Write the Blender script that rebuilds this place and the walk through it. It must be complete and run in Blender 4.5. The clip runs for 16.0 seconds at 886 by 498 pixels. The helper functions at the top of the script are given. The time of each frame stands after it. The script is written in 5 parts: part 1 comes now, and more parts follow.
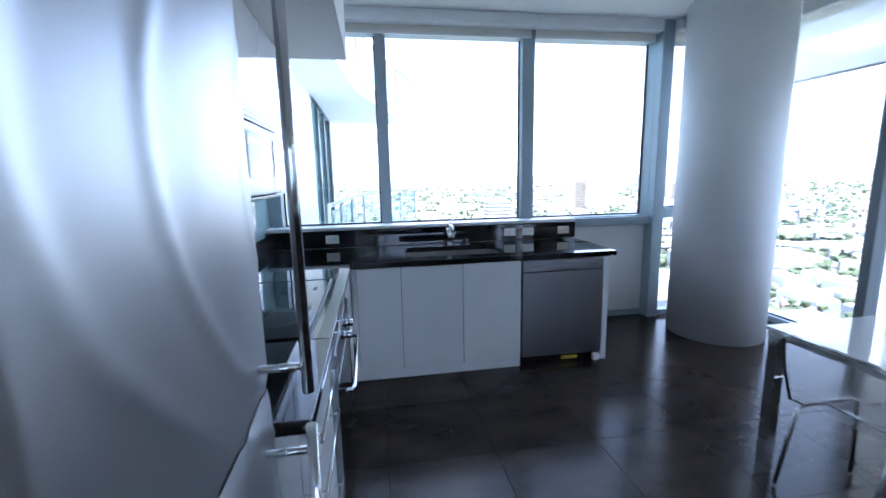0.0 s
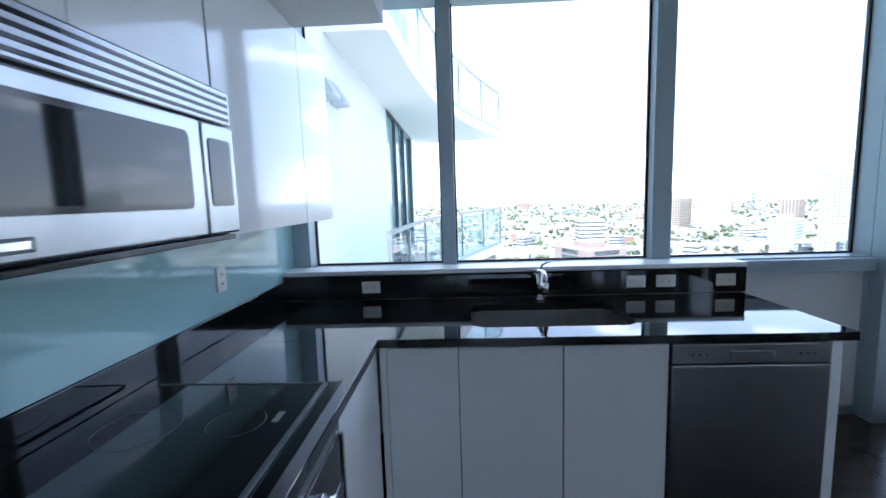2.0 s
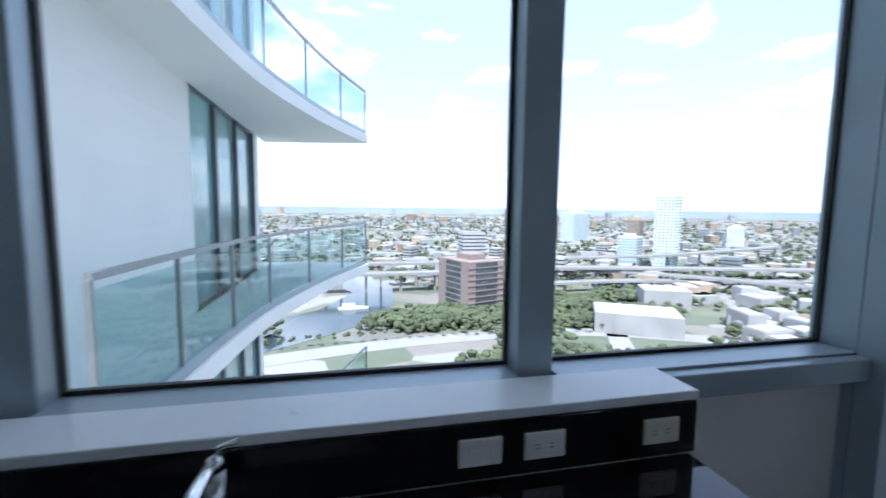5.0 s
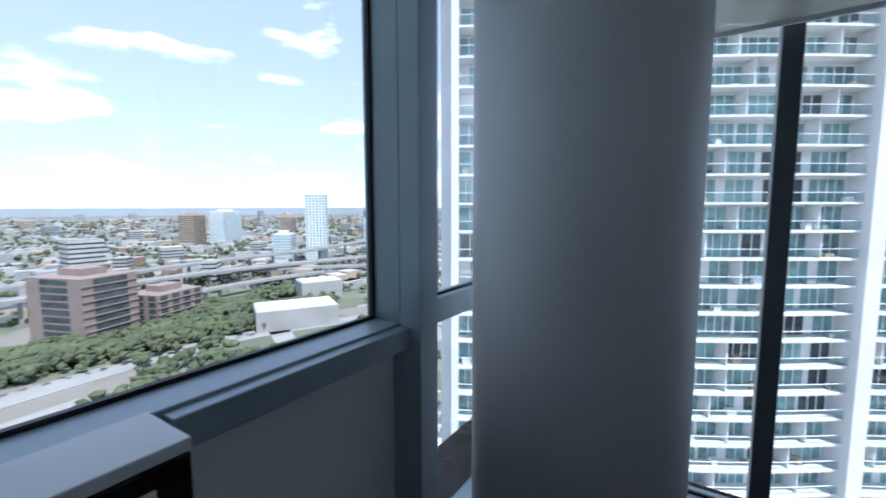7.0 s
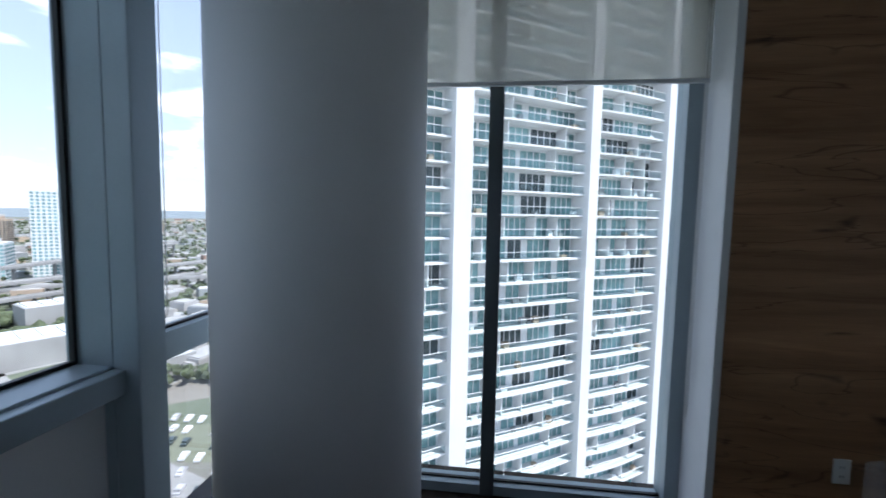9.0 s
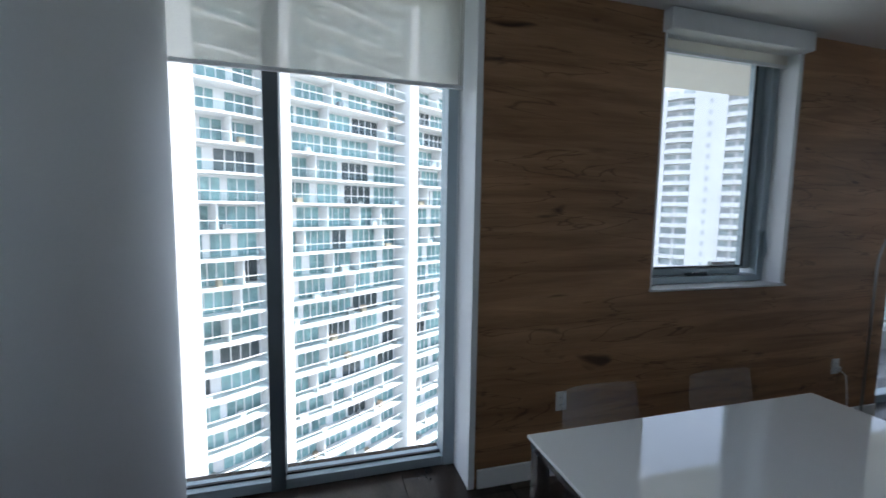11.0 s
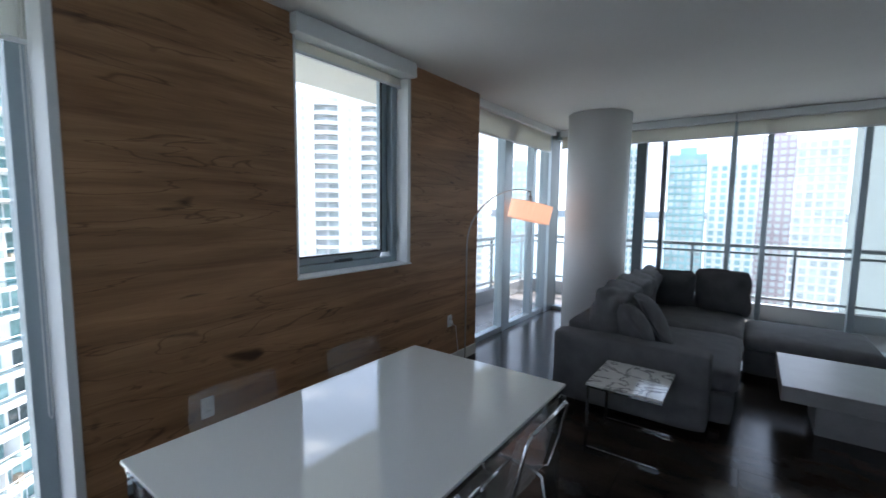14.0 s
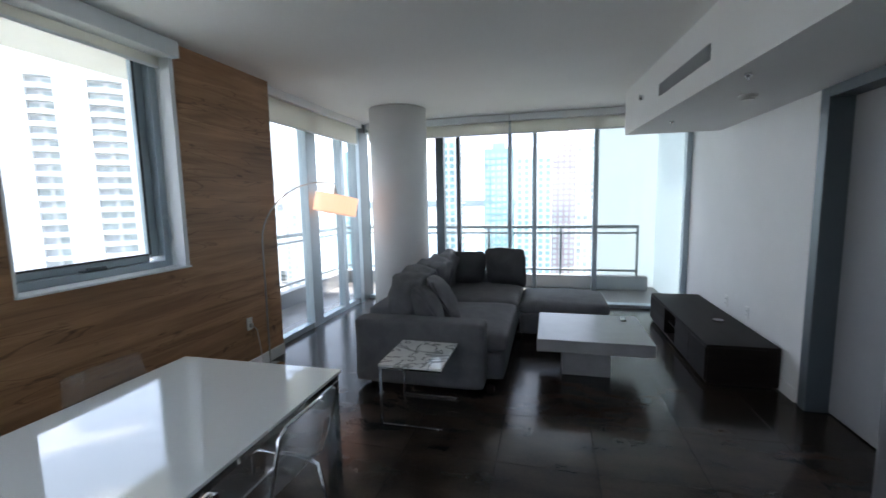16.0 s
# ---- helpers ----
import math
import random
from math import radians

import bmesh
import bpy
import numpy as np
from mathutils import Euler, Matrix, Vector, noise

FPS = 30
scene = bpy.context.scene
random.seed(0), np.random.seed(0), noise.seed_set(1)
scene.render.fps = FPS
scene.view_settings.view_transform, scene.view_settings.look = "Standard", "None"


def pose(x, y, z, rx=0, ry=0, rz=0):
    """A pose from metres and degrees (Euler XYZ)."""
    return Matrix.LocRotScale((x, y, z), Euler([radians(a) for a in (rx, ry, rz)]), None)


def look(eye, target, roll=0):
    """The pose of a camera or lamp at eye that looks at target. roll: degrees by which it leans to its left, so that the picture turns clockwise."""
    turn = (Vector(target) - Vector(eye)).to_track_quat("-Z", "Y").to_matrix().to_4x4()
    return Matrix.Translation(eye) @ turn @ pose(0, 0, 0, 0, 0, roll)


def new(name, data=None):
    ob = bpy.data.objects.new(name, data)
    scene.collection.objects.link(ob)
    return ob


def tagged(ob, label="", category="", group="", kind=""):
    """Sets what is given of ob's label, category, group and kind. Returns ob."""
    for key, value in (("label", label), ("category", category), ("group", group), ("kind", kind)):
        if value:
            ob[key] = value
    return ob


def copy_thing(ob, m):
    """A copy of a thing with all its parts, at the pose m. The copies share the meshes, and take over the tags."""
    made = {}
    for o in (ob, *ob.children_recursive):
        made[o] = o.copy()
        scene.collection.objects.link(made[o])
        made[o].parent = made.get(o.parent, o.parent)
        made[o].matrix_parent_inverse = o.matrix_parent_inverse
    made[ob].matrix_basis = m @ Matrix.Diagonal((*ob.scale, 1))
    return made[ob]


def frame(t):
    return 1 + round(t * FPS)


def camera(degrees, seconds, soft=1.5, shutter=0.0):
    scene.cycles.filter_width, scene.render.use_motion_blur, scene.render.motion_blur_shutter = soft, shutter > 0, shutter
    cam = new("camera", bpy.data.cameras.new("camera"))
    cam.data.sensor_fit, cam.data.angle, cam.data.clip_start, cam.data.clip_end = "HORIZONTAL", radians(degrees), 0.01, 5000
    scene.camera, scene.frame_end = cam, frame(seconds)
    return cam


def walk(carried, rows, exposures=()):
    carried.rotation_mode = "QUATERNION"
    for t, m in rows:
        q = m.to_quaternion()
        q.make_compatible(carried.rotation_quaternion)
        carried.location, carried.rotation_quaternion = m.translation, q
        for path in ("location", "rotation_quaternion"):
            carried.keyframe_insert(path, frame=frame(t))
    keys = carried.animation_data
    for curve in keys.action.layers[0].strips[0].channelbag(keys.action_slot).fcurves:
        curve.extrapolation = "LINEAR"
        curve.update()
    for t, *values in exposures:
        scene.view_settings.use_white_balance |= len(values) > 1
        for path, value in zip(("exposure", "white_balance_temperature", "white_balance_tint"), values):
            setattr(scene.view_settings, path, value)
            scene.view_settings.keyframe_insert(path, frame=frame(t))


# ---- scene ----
cam = camera(92.4, 16.0, shutter=0.4)

PATH = [
    (0, (0.179, -3.09, 1.53), (0.496, -1.144, 1.196), -1.2),
    (0.5, (0.279, -2.752, 1.54), (0.446, -0.79, 1.191), 0.5),
    (1, (0.336, -2.367, 1.521), (0.353, -0.387, 1.233), -0.9),
    (1.5, (0.357, -2.11, 1.545), (0.289, -0.126, 1.28), -1.6),
    (2, (0.39, -1.849, 1.548), (0.302, 0.138, 1.31), -1.8),
    (2.5, (0.436, -1.591, 1.558), (0.361, 0.398, 1.328), -2.1),
    (3, (0.508, -1.321, 1.568), (0.445, 0.669, 1.348), -1.6),
    (5.3, (1.287, -0.158, 1.63), (1.931, 1.728, 1.438), 0.5),
    (5.5, (1.396, -0.145, 1.617), (2.205, 1.674, 1.4), 0.1),
    (6, (1.57, -0.095, 1.566), (2.694, 1.543, 1.34), -0.0),
    (6.5, (1.681, -0.057, 1.558), (3.13, 1.309, 1.32), -0.2),
    (7, (1.729, -0.069, 1.556), (3.402, 1.018, 1.359), -0.1),
    (7.5, (1.766, -0.137, 1.574), (3.548, 0.765, 1.417), -0.1),
    (8, (1.758, -0.15, 1.581), (3.641, 0.51, 1.451), -0.3),
    (8.5, (1.762, -0.218, 1.625), (3.704, 0.216, 1.486), 0.5),
    (11, (1.677, -0.534, 1.63), (3.588, -1.093, 1.439), 0.9),
    (11.5, (1.64, -0.598, 1.628), (3.47, -1.387, 1.455), 1.0),
    (12, (1.607, -0.662, 1.626), (3.323, -1.673, 1.456), 1.1),
    (12.5, (1.567, -0.724, 1.622), (3.151, -1.93, 1.437), 1.3),
    (13, (1.546, -0.768, 1.602), (2.996, -2.132, 1.412), 1.2),
    (13.5, (1.493, -0.81, 1.605), (2.806, -2.307, 1.416), 1.3),
    (14, (1.429, -0.846, 1.614), (2.6, -2.456, 1.423), 0.7),
    (14.5, (1.358, -0.879, 1.618), (2.377, -2.588, 1.42), -0.2),
    (15, (1.274, -0.901, 1.612), (2.123, -2.7, 1.41), -0.9),
    (15.5, (1.171, -0.917, 1.628), (1.842, -2.788, 1.411), -1.2),
    (16, (1.088, -0.946, 1.613), (1.576, -2.872, 1.383), -1.1),
]
walk(cam, [(t, look(eye, target, roll)) for t, eye, target, roll in PATH],
     exposures=[(0, 3.05, 5700, 22), (1, 2.8, 5750, 21), (3, 2.55, 6000, 20), (5.3, 1.55, 6000, 20), (8.5, 1.2, 6150, 20), (11, 2.0, 6550, 20), (13, 2.25, 6500, 20), (16, 2.9, 6850, 20)])

# ---- world and sun ----
SUN = Vector((-0.16, -0.42, 0.89)).normalized()
world = bpy.data.worlds.new("sky")
scene.world = world
world.use_nodes = True
wn, wl = world.node_tree.nodes, world.node_tree.links
wn.clear()
w_out = wn.new("ShaderNodeOutputWorld")
w_bg = wn.new("ShaderNodeBackground")
w_sky = wn.new("ShaderNodeTexSky")
w_sky.sky_type = "NISHITA"
w_sky.sun_disc = False
w_sky.sun_elevation = math.asin(SUN.z)
w_sky.sun_rotation = math.atan2(SUN.x, SUN.y)
w_sky.dust_density = 0.0
w_sky.air_density = 0.8
w_sky.ozone_density = 0.6
w_co = wn.new("ShaderNodeTexCoord")
w_map = wn.new("ShaderNodeMapping")
w_map.inputs["Scale"].default_value = (2.6, 2.6, 8.5)
w_no = wn.new("ShaderNodeTexNoise")
w_no.inputs["Scale"].default_value = 1.7
w_no.inputs["Detail"].default_value = 7
w_no.inputs["Roughness"].default_value = 0.52
w_ra = wn.new("ShaderNodeValToRGB")
w_ra.color_ramp.elements[0].position = 0.55
w_ra.color_ramp.elements[0].color = (0.004, 0.004, 0.004, 1)
w_ra.color_ramp.elements[1].position = 0.70
w_mx = wn.new("ShaderNodeMixRGB")
w_mx.inputs[2].default_value = (7.5, 7.7, 8, 1)
wl.new(w_co.outputs["Generated"], w_map.inputs["Vector"])
wl.new(w_map.outputs[0], w_no.inputs["Vector"])
wl.new(w_no.outputs[0], w_ra.inputs[0])
wl.new(w_ra.outputs[0], w_mx.inputs[0])
w_soft = wn.new("ShaderNodeGamma")
w_soft.inputs[1].default_value = 0.32
w_gain = wn.new("ShaderNodeMixRGB")
w_gain.blend_type = "MULTIPLY"
w_gain.inputs[0].default_value = 1.0
w_gain.inputs[2].default_value = (1.98, 2.12, 2.34, 1)
wl.new(w_sky.outputs[0], w_soft.inputs[0])
wl.new(w_soft.outputs[0], w_gain.inputs[1])
wl.new(w_gain.outputs[0], w_mx.inputs[1])
wl.new(w_mx.outputs[0], w_bg.inputs[0])
w_bg.inputs[1].default_value = 0.15
wl.new(w_bg.outputs[0], w_out.inputs[0])
sun = new("sun", bpy.data.lights.new("sun", "SUN"))
sun.data.energy, sun.data.angle, sun.data.color = 3.2, radians(0.53), (1, 0.95, 0.88)
sun.matrix_world = look(SUN * 100, (0, 0, 0))


# ---- materials ----
def material(name, color, rough=0.5, metal=0.0, vary=0.12, scale=6.0, fine=90.0, bump=0.05, stretch=(1, 1, 1), coat=0.0, color2=None, random_tint=0.0):
    """A surface with variation at two scales, in metres."""
    m = bpy.data.materials.new(name)
    m.use_nodes = True
    n, l = m.node_tree.nodes, m.node_tree.links
    b = n["Principled BSDF"]
    b.inputs["Roughness"].default_value, b.inputs["Metallic"].default_value = rough, metal
    b.inputs["Coat Weight"].default_value = coat
    b.inputs["Coat Roughness"].default_value = 0.04
    co = n.new("ShaderNodeNewGeometry")
    mp = n.new("ShaderNodeMapping")
    mp.inputs["Scale"].default_value = stretch
    l.new(co.outputs["Position"], mp.inputs["Vector"])
    big, small = n.new("ShaderNodeTexNoise"), n.new("ShaderNodeTexNoise")
    big.inputs["Scale"].default_value, small.inputs["Scale"].default_value = scale, fine
    big.inputs["Detail"].default_value, small.inputs["Detail"].default_value = 5, 3
    for t in (big, small):
        l.new(mp.outputs[0], t.inputs["Vector"])
    add = n.new("ShaderNodeMath")
    add.operation = "MULTIPLY_ADD"
    add.inputs[1].default_value = 0.35
    l.new(small.outputs[0], add.inputs[0])
    l.new(big.outputs[0], add.inputs[2])
    ramp = n.new("ShaderNodeValToRGB")
    c2 = color2 or tuple(min(1, c * (1 + vary)) for c in color)
    ramp.color_ramp.elements[0].color = (*[c * (1 - vary) for c in color], 1)
    ramp.color_ramp.elements[1].color = (*c2, 1)
    ramp.color_ramp.elements[0].position, ramp.color_ramp.elements[1].position = 0.45, 0.9
    l.new(add.outputs[0], ramp.inputs[0])
    last = ramp.outputs[0]
    if random_tint:
        info, hsv = n.new("ShaderNodeObjectInfo"), n.new("ShaderNodeHueSaturation")
        mr = n.new("ShaderNodeMapRange")
        mr.inputs[3].default_value, mr.inputs[4].default_value = 1 - random_tint, 1 + random_tint
        l.new(info.outputs["Random"], mr.inputs[0])
        l.new(mr.outputs[0], hsv.inputs["Value"])
        l.new(last, hsv.inputs["Color"])
        last = hsv.outputs[0]
    l.new(last, b.inputs["Base Color"])
    if bump:
        bp = n.new("ShaderNodeBump")
        bp.inputs["Strength"].default_value, bp.inputs["Distance"].default_value = bump, 0.01
        l.new(add.outputs[0], bp.inputs["Height"])
        l.new(bp.outputs[0], b.inputs["Normal"])
    rr = n.new("ShaderNodeMapRange")
    rr.inputs[3].default_value, rr.inputs[4].default_value = max(0.02, rough * 0.8), min(1, rough * 1.25)
    l.new(big.outputs[0], rr.inputs[0])
    l.new(rr.outputs[0], b.inputs["Roughness"])
    return m


def glass_material(name, tint=(0.93, 0.97, 0.96), gloss=1.0):
    m = bpy.data.materials.new(name)
    m.use_nodes = True
    n, l = m.node_tree.nodes, m.node_tree.links
    n.clear()
    out, mix = n.new("ShaderNodeOutputMaterial"), n.new("ShaderNodeMixShader")
    tr, gl, fr = n.new("ShaderNodeBsdfTransparent"), n.new("ShaderNodeBsdfGlossy"), n.new("ShaderNodeLayerWeight")
    po, mu = n.new("ShaderNodeMath"), n.new("ShaderNodeMath")
    po.operation, mu.operation = "POWER", "MULTIPLY_ADD"
    po.inputs[1].default_value = 4.0
    mu.inputs[1].default_value, mu.inputs[2].default_value = 0.8 * gloss, 0.035 * gloss
    fr.inputs[0].default_value = 0.5
    tr.inputs[0].default_value = (*tint, 1)
    gl.inputs["Roughness"].default_value = 0.01
    l.new(fr.outputs["Facing"], po.inputs[0])
    l.new(po.outputs[0], mu.inputs[0])
    l.new(mu.outputs[0], mix.inputs[0])
    l.new(tr.outputs[0], mix.inputs[1])
    l.new(gl.outputs[0], mix.inputs[2])
    l.new(mix.outputs[0], out.inputs[0])
    return m


def fabric_blind(name, color, see):
    m = bpy.data.materials.new(name)
    m.use_nodes = True
    n, l = m.node_tree.nodes, m.node_tree.links
    n.clear()
    out, mix, mix2 = n.new("ShaderNodeOutputMaterial"), n.new("ShaderNodeMixShader"), n.new("ShaderNodeMixShader")
    tr, df, tl = n.new("ShaderNodeBsdfTransparent"), n.new("ShaderNodeBsdfDiffuse"), n.new("ShaderNodeBsdfTranslucent")
    no, mr, co = n.new("ShaderNodeTexNoise"), n.new("ShaderNodeMapRange"), n.new("ShaderNodeNewGeometry")
    no.inputs["Scale"].default_value = 300
    l.new(co.outputs["Position"], no.inputs["Vector"])
    l.new(no.outputs[0], mr.inputs[0])
    mr.inputs[3].default_value, mr.inputs[4].default_value = see * 0.7, see * 1.3
    df.inputs[0].default_value = tl.inputs[0].default_value = (*color, 1)
    mix2.inputs[0].default_value = 0.45
    l.new(df.outputs[0], mix2.inputs[1])
    l.new(tl.outputs[0], mix2.inputs[2])
    l.new(mr.outputs[0], mix.inputs[0])
    l.new(mix2.outputs[0], mix.inputs[1])
    l.new(tr.outputs[0], mix.inputs[2])
    l.new(mix.outputs[0], out.inputs[0])
    return m


def oak_material():
    """Horizontal oak grain with knots and dark cracks, along y."""
    m = bpy.data.materials.new("oak_veneer")
    m.use_nodes = True
    n, l = m.node_tree.nodes, m.node_tree.links
    b = n["Principled BSDF"]
    b.inputs["Roughness"].default_value = 0.55
    co = n.new("ShaderNodeNewGeometry")

    def noise_at(scale, stretch, detail, dist=0.0):
        mp, t = n.new("ShaderNodeMapping"), n.new("ShaderNodeTexNoise")
        mp.inputs["Scale"].default_value = stretch
        l.new(co.outputs["Position"], mp.inputs["Vector"])
        l.new(mp.outputs[0], t.inputs["Vector"])
        t.inputs["Scale"].default_value, t.inputs["Detail"].default_value, t.inputs["Distortion"].default_value = scale, detail, dist
        return t.outputs[0]

    def ramp(sock, stops):
        r = n.new("ShaderNodeValToRGB")
        e = r.color_ramp.elements
        e[0].position, e[0].color = stops[0][0], (*stops[0][1], 1)
        e[1].position, e[1].color = stops[-1][0], (*stops[-1][1], 1)
        for p, c in stops[1:-1]:
            x = e.new(p)
            x.color = (*c, 1)
        l.new(sock, r.inputs[0])
        return r.outputs[0]

    def mul(a, c):
        x = n.new("ShaderNodeMixRGB")
        x.blend_type, x.inputs[0].default_value = "MULTIPLY", 1
        l.new(a, x.inputs[1])
        l.new(c, x.inputs[2])
        return x.outputs[0]
    grain = noise_at(1.9, (1, 0.45, 6.5), 5, 0.8)
    base = ramp(grain, [(0.28, (0.25, 0.122, 0.056)), (0.5, (0.40, 0.212, 0.104)), (0.74, (0.54, 0.31, 0.162))])
    fine = ramp(noise_at(14.0, (1, 0.5, 16), 4), [(0.3, (0.86, 0.85, 0.84)), (0.7, (1.05, 1.04, 1.03))])
    knots = ramp(noise_at(3.4, (1, 0.9, 2.2), 2, 0.5), [(0.24, (0.22, 0.18, 0.15)), (0.34, (1, 1, 1)), (0.9, (1, 1, 1))])
    cracks = ramp(noise_at(1.6, (1, 0.45, 4.2), 3, 1.0), [(0.485, (1, 1, 1)), (0.496, (0.52, 0.47, 0.43)), (0.507, (1, 1, 1))])
    wide = ramp(noise_at(0.8, (1, 0.7, 4), 3), [(0.3, (0.78, 0.78, 0.78)), (0.7, (1.1, 1.1, 1.1))])
    col = mul(mul(mul(mul(base, fine), knots), cracks), wide)
    l.new(col, b.inputs["Base Color"])
    bp = n.new("ShaderNodeBump")
    bp.inputs["Strength"].default_value, bp.inputs["Distance"].default_value = 0.15, 0.004
    l.new(grain, bp.inputs["Height"])
    l.new(bp.outputs[0], b.inputs["Normal"])
    return m


def marble_material():
    m = material("veined_marble", (0.72, 0.72, 0.70), 0.12, vary=0.06, scale=9, bump=0)
    n, l = m.node_tree.nodes, m.node_tree.links
    b = n["Principled BSDF"]
    co, t, r, x = n.new("ShaderNodeNewGeometry"), n.new("ShaderNodeTexNoise"), n.new("ShaderNodeValToRGB"), n.new("ShaderNodeMixRGB")
    t.inputs["Scale"].default_value, t.inputs["Detail"].default_value, t.inputs["Distortion"].default_value = 5.0, 6, 1.2
    l.new(co.outputs["Position"], t.inputs["Vector"])
    e = r.color_ramp.elements
    e[0].position, e[0].color, e[1].position, e[1].color = 0.47, (1, 1, 1, 1), 0.55, (1, 1, 1, 1)
    k = e.new(0.51)
    k.color = (0.25, 0.25, 0.26, 1)
    l.new(t.outputs[0], r.inputs[0])
    old = b.inputs["Base Color"].links[0].from_socket
    x.blend_type, x.inputs[0].default_value = "MULTIPLY", 1
    l.new(old, x.inputs[1])
    l.new(r.outputs[0], x.inputs[2])
    l.new(x.outputs[0], b.inputs["Base Color"])
    return m


M_WALL = material("white_wall_paint", (0.78, 0.78, 0.77), 0.6, vary=0.03, scale=2, fine=160, bump=0.04)
M_CEIL = material("ceiling_paint", (0.78, 0.78, 0.77), 0.8, vary=0.03, scale=1.5, fine=200, bump=0.05)
M_COL = material("column_paint", (0.74, 0.75, 0.76), 0.55, vary=0.03, scale=2, fine=150, bump=0.03)
M_TILE = material("dark_floor_tile", (0.034, 0.024, 0.019), 0.19, vary=0.5, scale=2.2, fine=40, bump=0.03, stretch=(1, 2.2, 1), random_tint=0.2)
M_TILE.node_tree.nodes["Principled BSDF"].inputs["Specular IOR Level"].default_value = 0.22
M_GROUT = material("dark_grout", (0.018, 0.016, 0.015), 0.7)
M_OAK = oak_material()
M_ALU = material("grey_aluminium", (0.36, 0.43, 0.47), 0.38, 0.35, vary=0.05, scale=3, bump=0.01)
M_DARKALU = material("dark_aluminium", (0.10, 0.12, 0.13), 0.4, 0.3, vary=0.06)
M_GASKET = material("black_gasket", (0.012, 0.012, 0.013), 0.5)
M_GLASS = glass_material("window_glass", (0.92, 0.965, 0.97))
M_RAILGLASS = glass_material("balustrade_glass", (0.78, 0.9, 0.9))
M_ACRYL = fabric_blind("clear_acrylic", (0.80, 0.84, 0.85), 0.80)
M_BLIND = fabric_blind("blind_fabric", (0.80, 0.79, 0.72), 0.36)
M_BLINDW = fabric_blind("solid_blind_fabric", (0.82, 0.80, 0.74), 0.04)
M_CASS = material("white_cassette", (0.80, 0.82, 0.83), 0.4, vary=0.03)
M_LACQ = material("white_lacquer", (0.80, 0.82, 0.84), 0.10, vary=0.02, scale=1.2, bump=0.004, coat=0.5)
M_WCAB = material("white_cabinet_front", (0.76, 0.78, 0.80), 0.35, vary=0.03, scale=2, bump=0.01)
M_LEDGE = material("white_ledge", (0.80, 0.82, 0.83), 0.3, vary=0.03)
M_BLACK = material("black_polished_stone", (0.008, 0.008, 0.009), 0.05, vary=0.5, scale=30, fine=300, bump=0.0, coat=0.3)
M_COOK = material("black_ceramic_glass", (0.006, 0.006, 0.007), 0.05, vary=0.3, bump=0)
M_TEAL = material("back_painted_teal_glass", (0.40, 0.62, 0.64), 0.06, vary=0.02, scale=1, bump=0, coat=0.6)
M_STEEL = material("brushed_steel", (0.37, 0.38, 0.40), 0.24, 1.0, vary=0.04, scale=1.5, fine=40, bump=0)
M_STEELD = material("dishwasher_steel", (0.36, 0.37, 0.39), 0.28, 1.0, vary=0.08, scale=1.2, fine=90, bump=0, stretch=(1, 1, 0.3))
M_CHROME = material("chrome", (0.72, 0.73, 0.74), 0.08, 1.0, vary=0.02, bump=0)
M_DARK = material("oven_black", (0.012, 0.012, 0.014), 0.12, vary=0.2, bump=0)
M_PLATE = material("white_plastic", (0.78, 0.78, 0.76), 0.35, vary=0.02, bump=0)
M_PLATEC = material("cream_plastic", (0.70, 0.67, 0.56), 0.35, vary=0.02, bump=0)
M_TABLE = material("white_glass_top", (0.76, 0.77, 0.76), 0.05, vary=0.01, scale=1, bump=0, coat=0.5)
M_SOFA = material("grey_woven_fabric", (0.105, 0.105, 0.11), 0.9, vary=0.22, scale=9, fine=420, bump=0.35)
M_PILLOW = material("dark_grey_cushion_fabric", (0.07, 0.072, 0.075), 0.9, vary=0.2, scale=9, fine=420, bump=0.3)
M_CONC = material("smooth_concrete", (0.21, 0.205, 0.205), 0.35, vary=0.14, scale=5, fine=70, bump=0.06)
M_ESP = material("espresso_wood", (0.012, 0.009, 0.008), 0.5, vary=0.3, scale=4, stretch=(1, 0.15, 4), bump=0.02)
M_ESP.node_tree.nodes["Principled BSDF"].inputs["Specular IOR Level"].default_value = 0.06
M_MARBLE = marble_material()
M_GREY = material("grey_paint", (0.30, 0.31, 0.32), 0.5, vary=0.04)
M_BALC = material("balcony_tile", (0.16, 0.15, 0.15), 0.35, vary=0.15, scale=4)
M_RAIL = material("painted_rail", (0.30, 0.33, 0.34), 0.4, 0.4, vary=0.05)
M_STUCCO = material("white_stucco", (0.80, 0.80, 0.79), 0.8, vary=0.05, scale=0.6, fine=20, bump=0.05)
M_FROST = fabric_blind("frosted_glass", (0.72, 0.78, 0.79), 0.03)
M_LAMPBASE = material("brushed_nickel", (0.45, 0.44, 0.42), 0.3, 1.0, vary=0.05)
M_FTEAL = material("tower_window_teal", (0.20, 0.35, 0.36), 0.12, vary=0.5, scale=0.25, fine=2, bump=0)
M_FDARK = material("tower_window_dark", (0.06, 0.08, 0.085), 0.12, vary=0.5, scale=0.25, fine=2, bump=0)
M_TOWER = material("tower_paint", (0.74, 0.75, 0.76), 0.8, vary=0.06, scale=0.15, fine=3, bump=0)
M_TOWER2 = material("tower_shade_wall", (0.55, 0.58, 0.60), 0.8, vary=0.06, scale=0.15, fine=3, bump=0)
# brown paled towards mauve: the haze over distance is put into this colour
M_TBROWN = material("tower_brown_hazed", (0.46, 0.38, 0.41), 0.6, vary=0.1, scale=0.1, fine=2, bump=0)
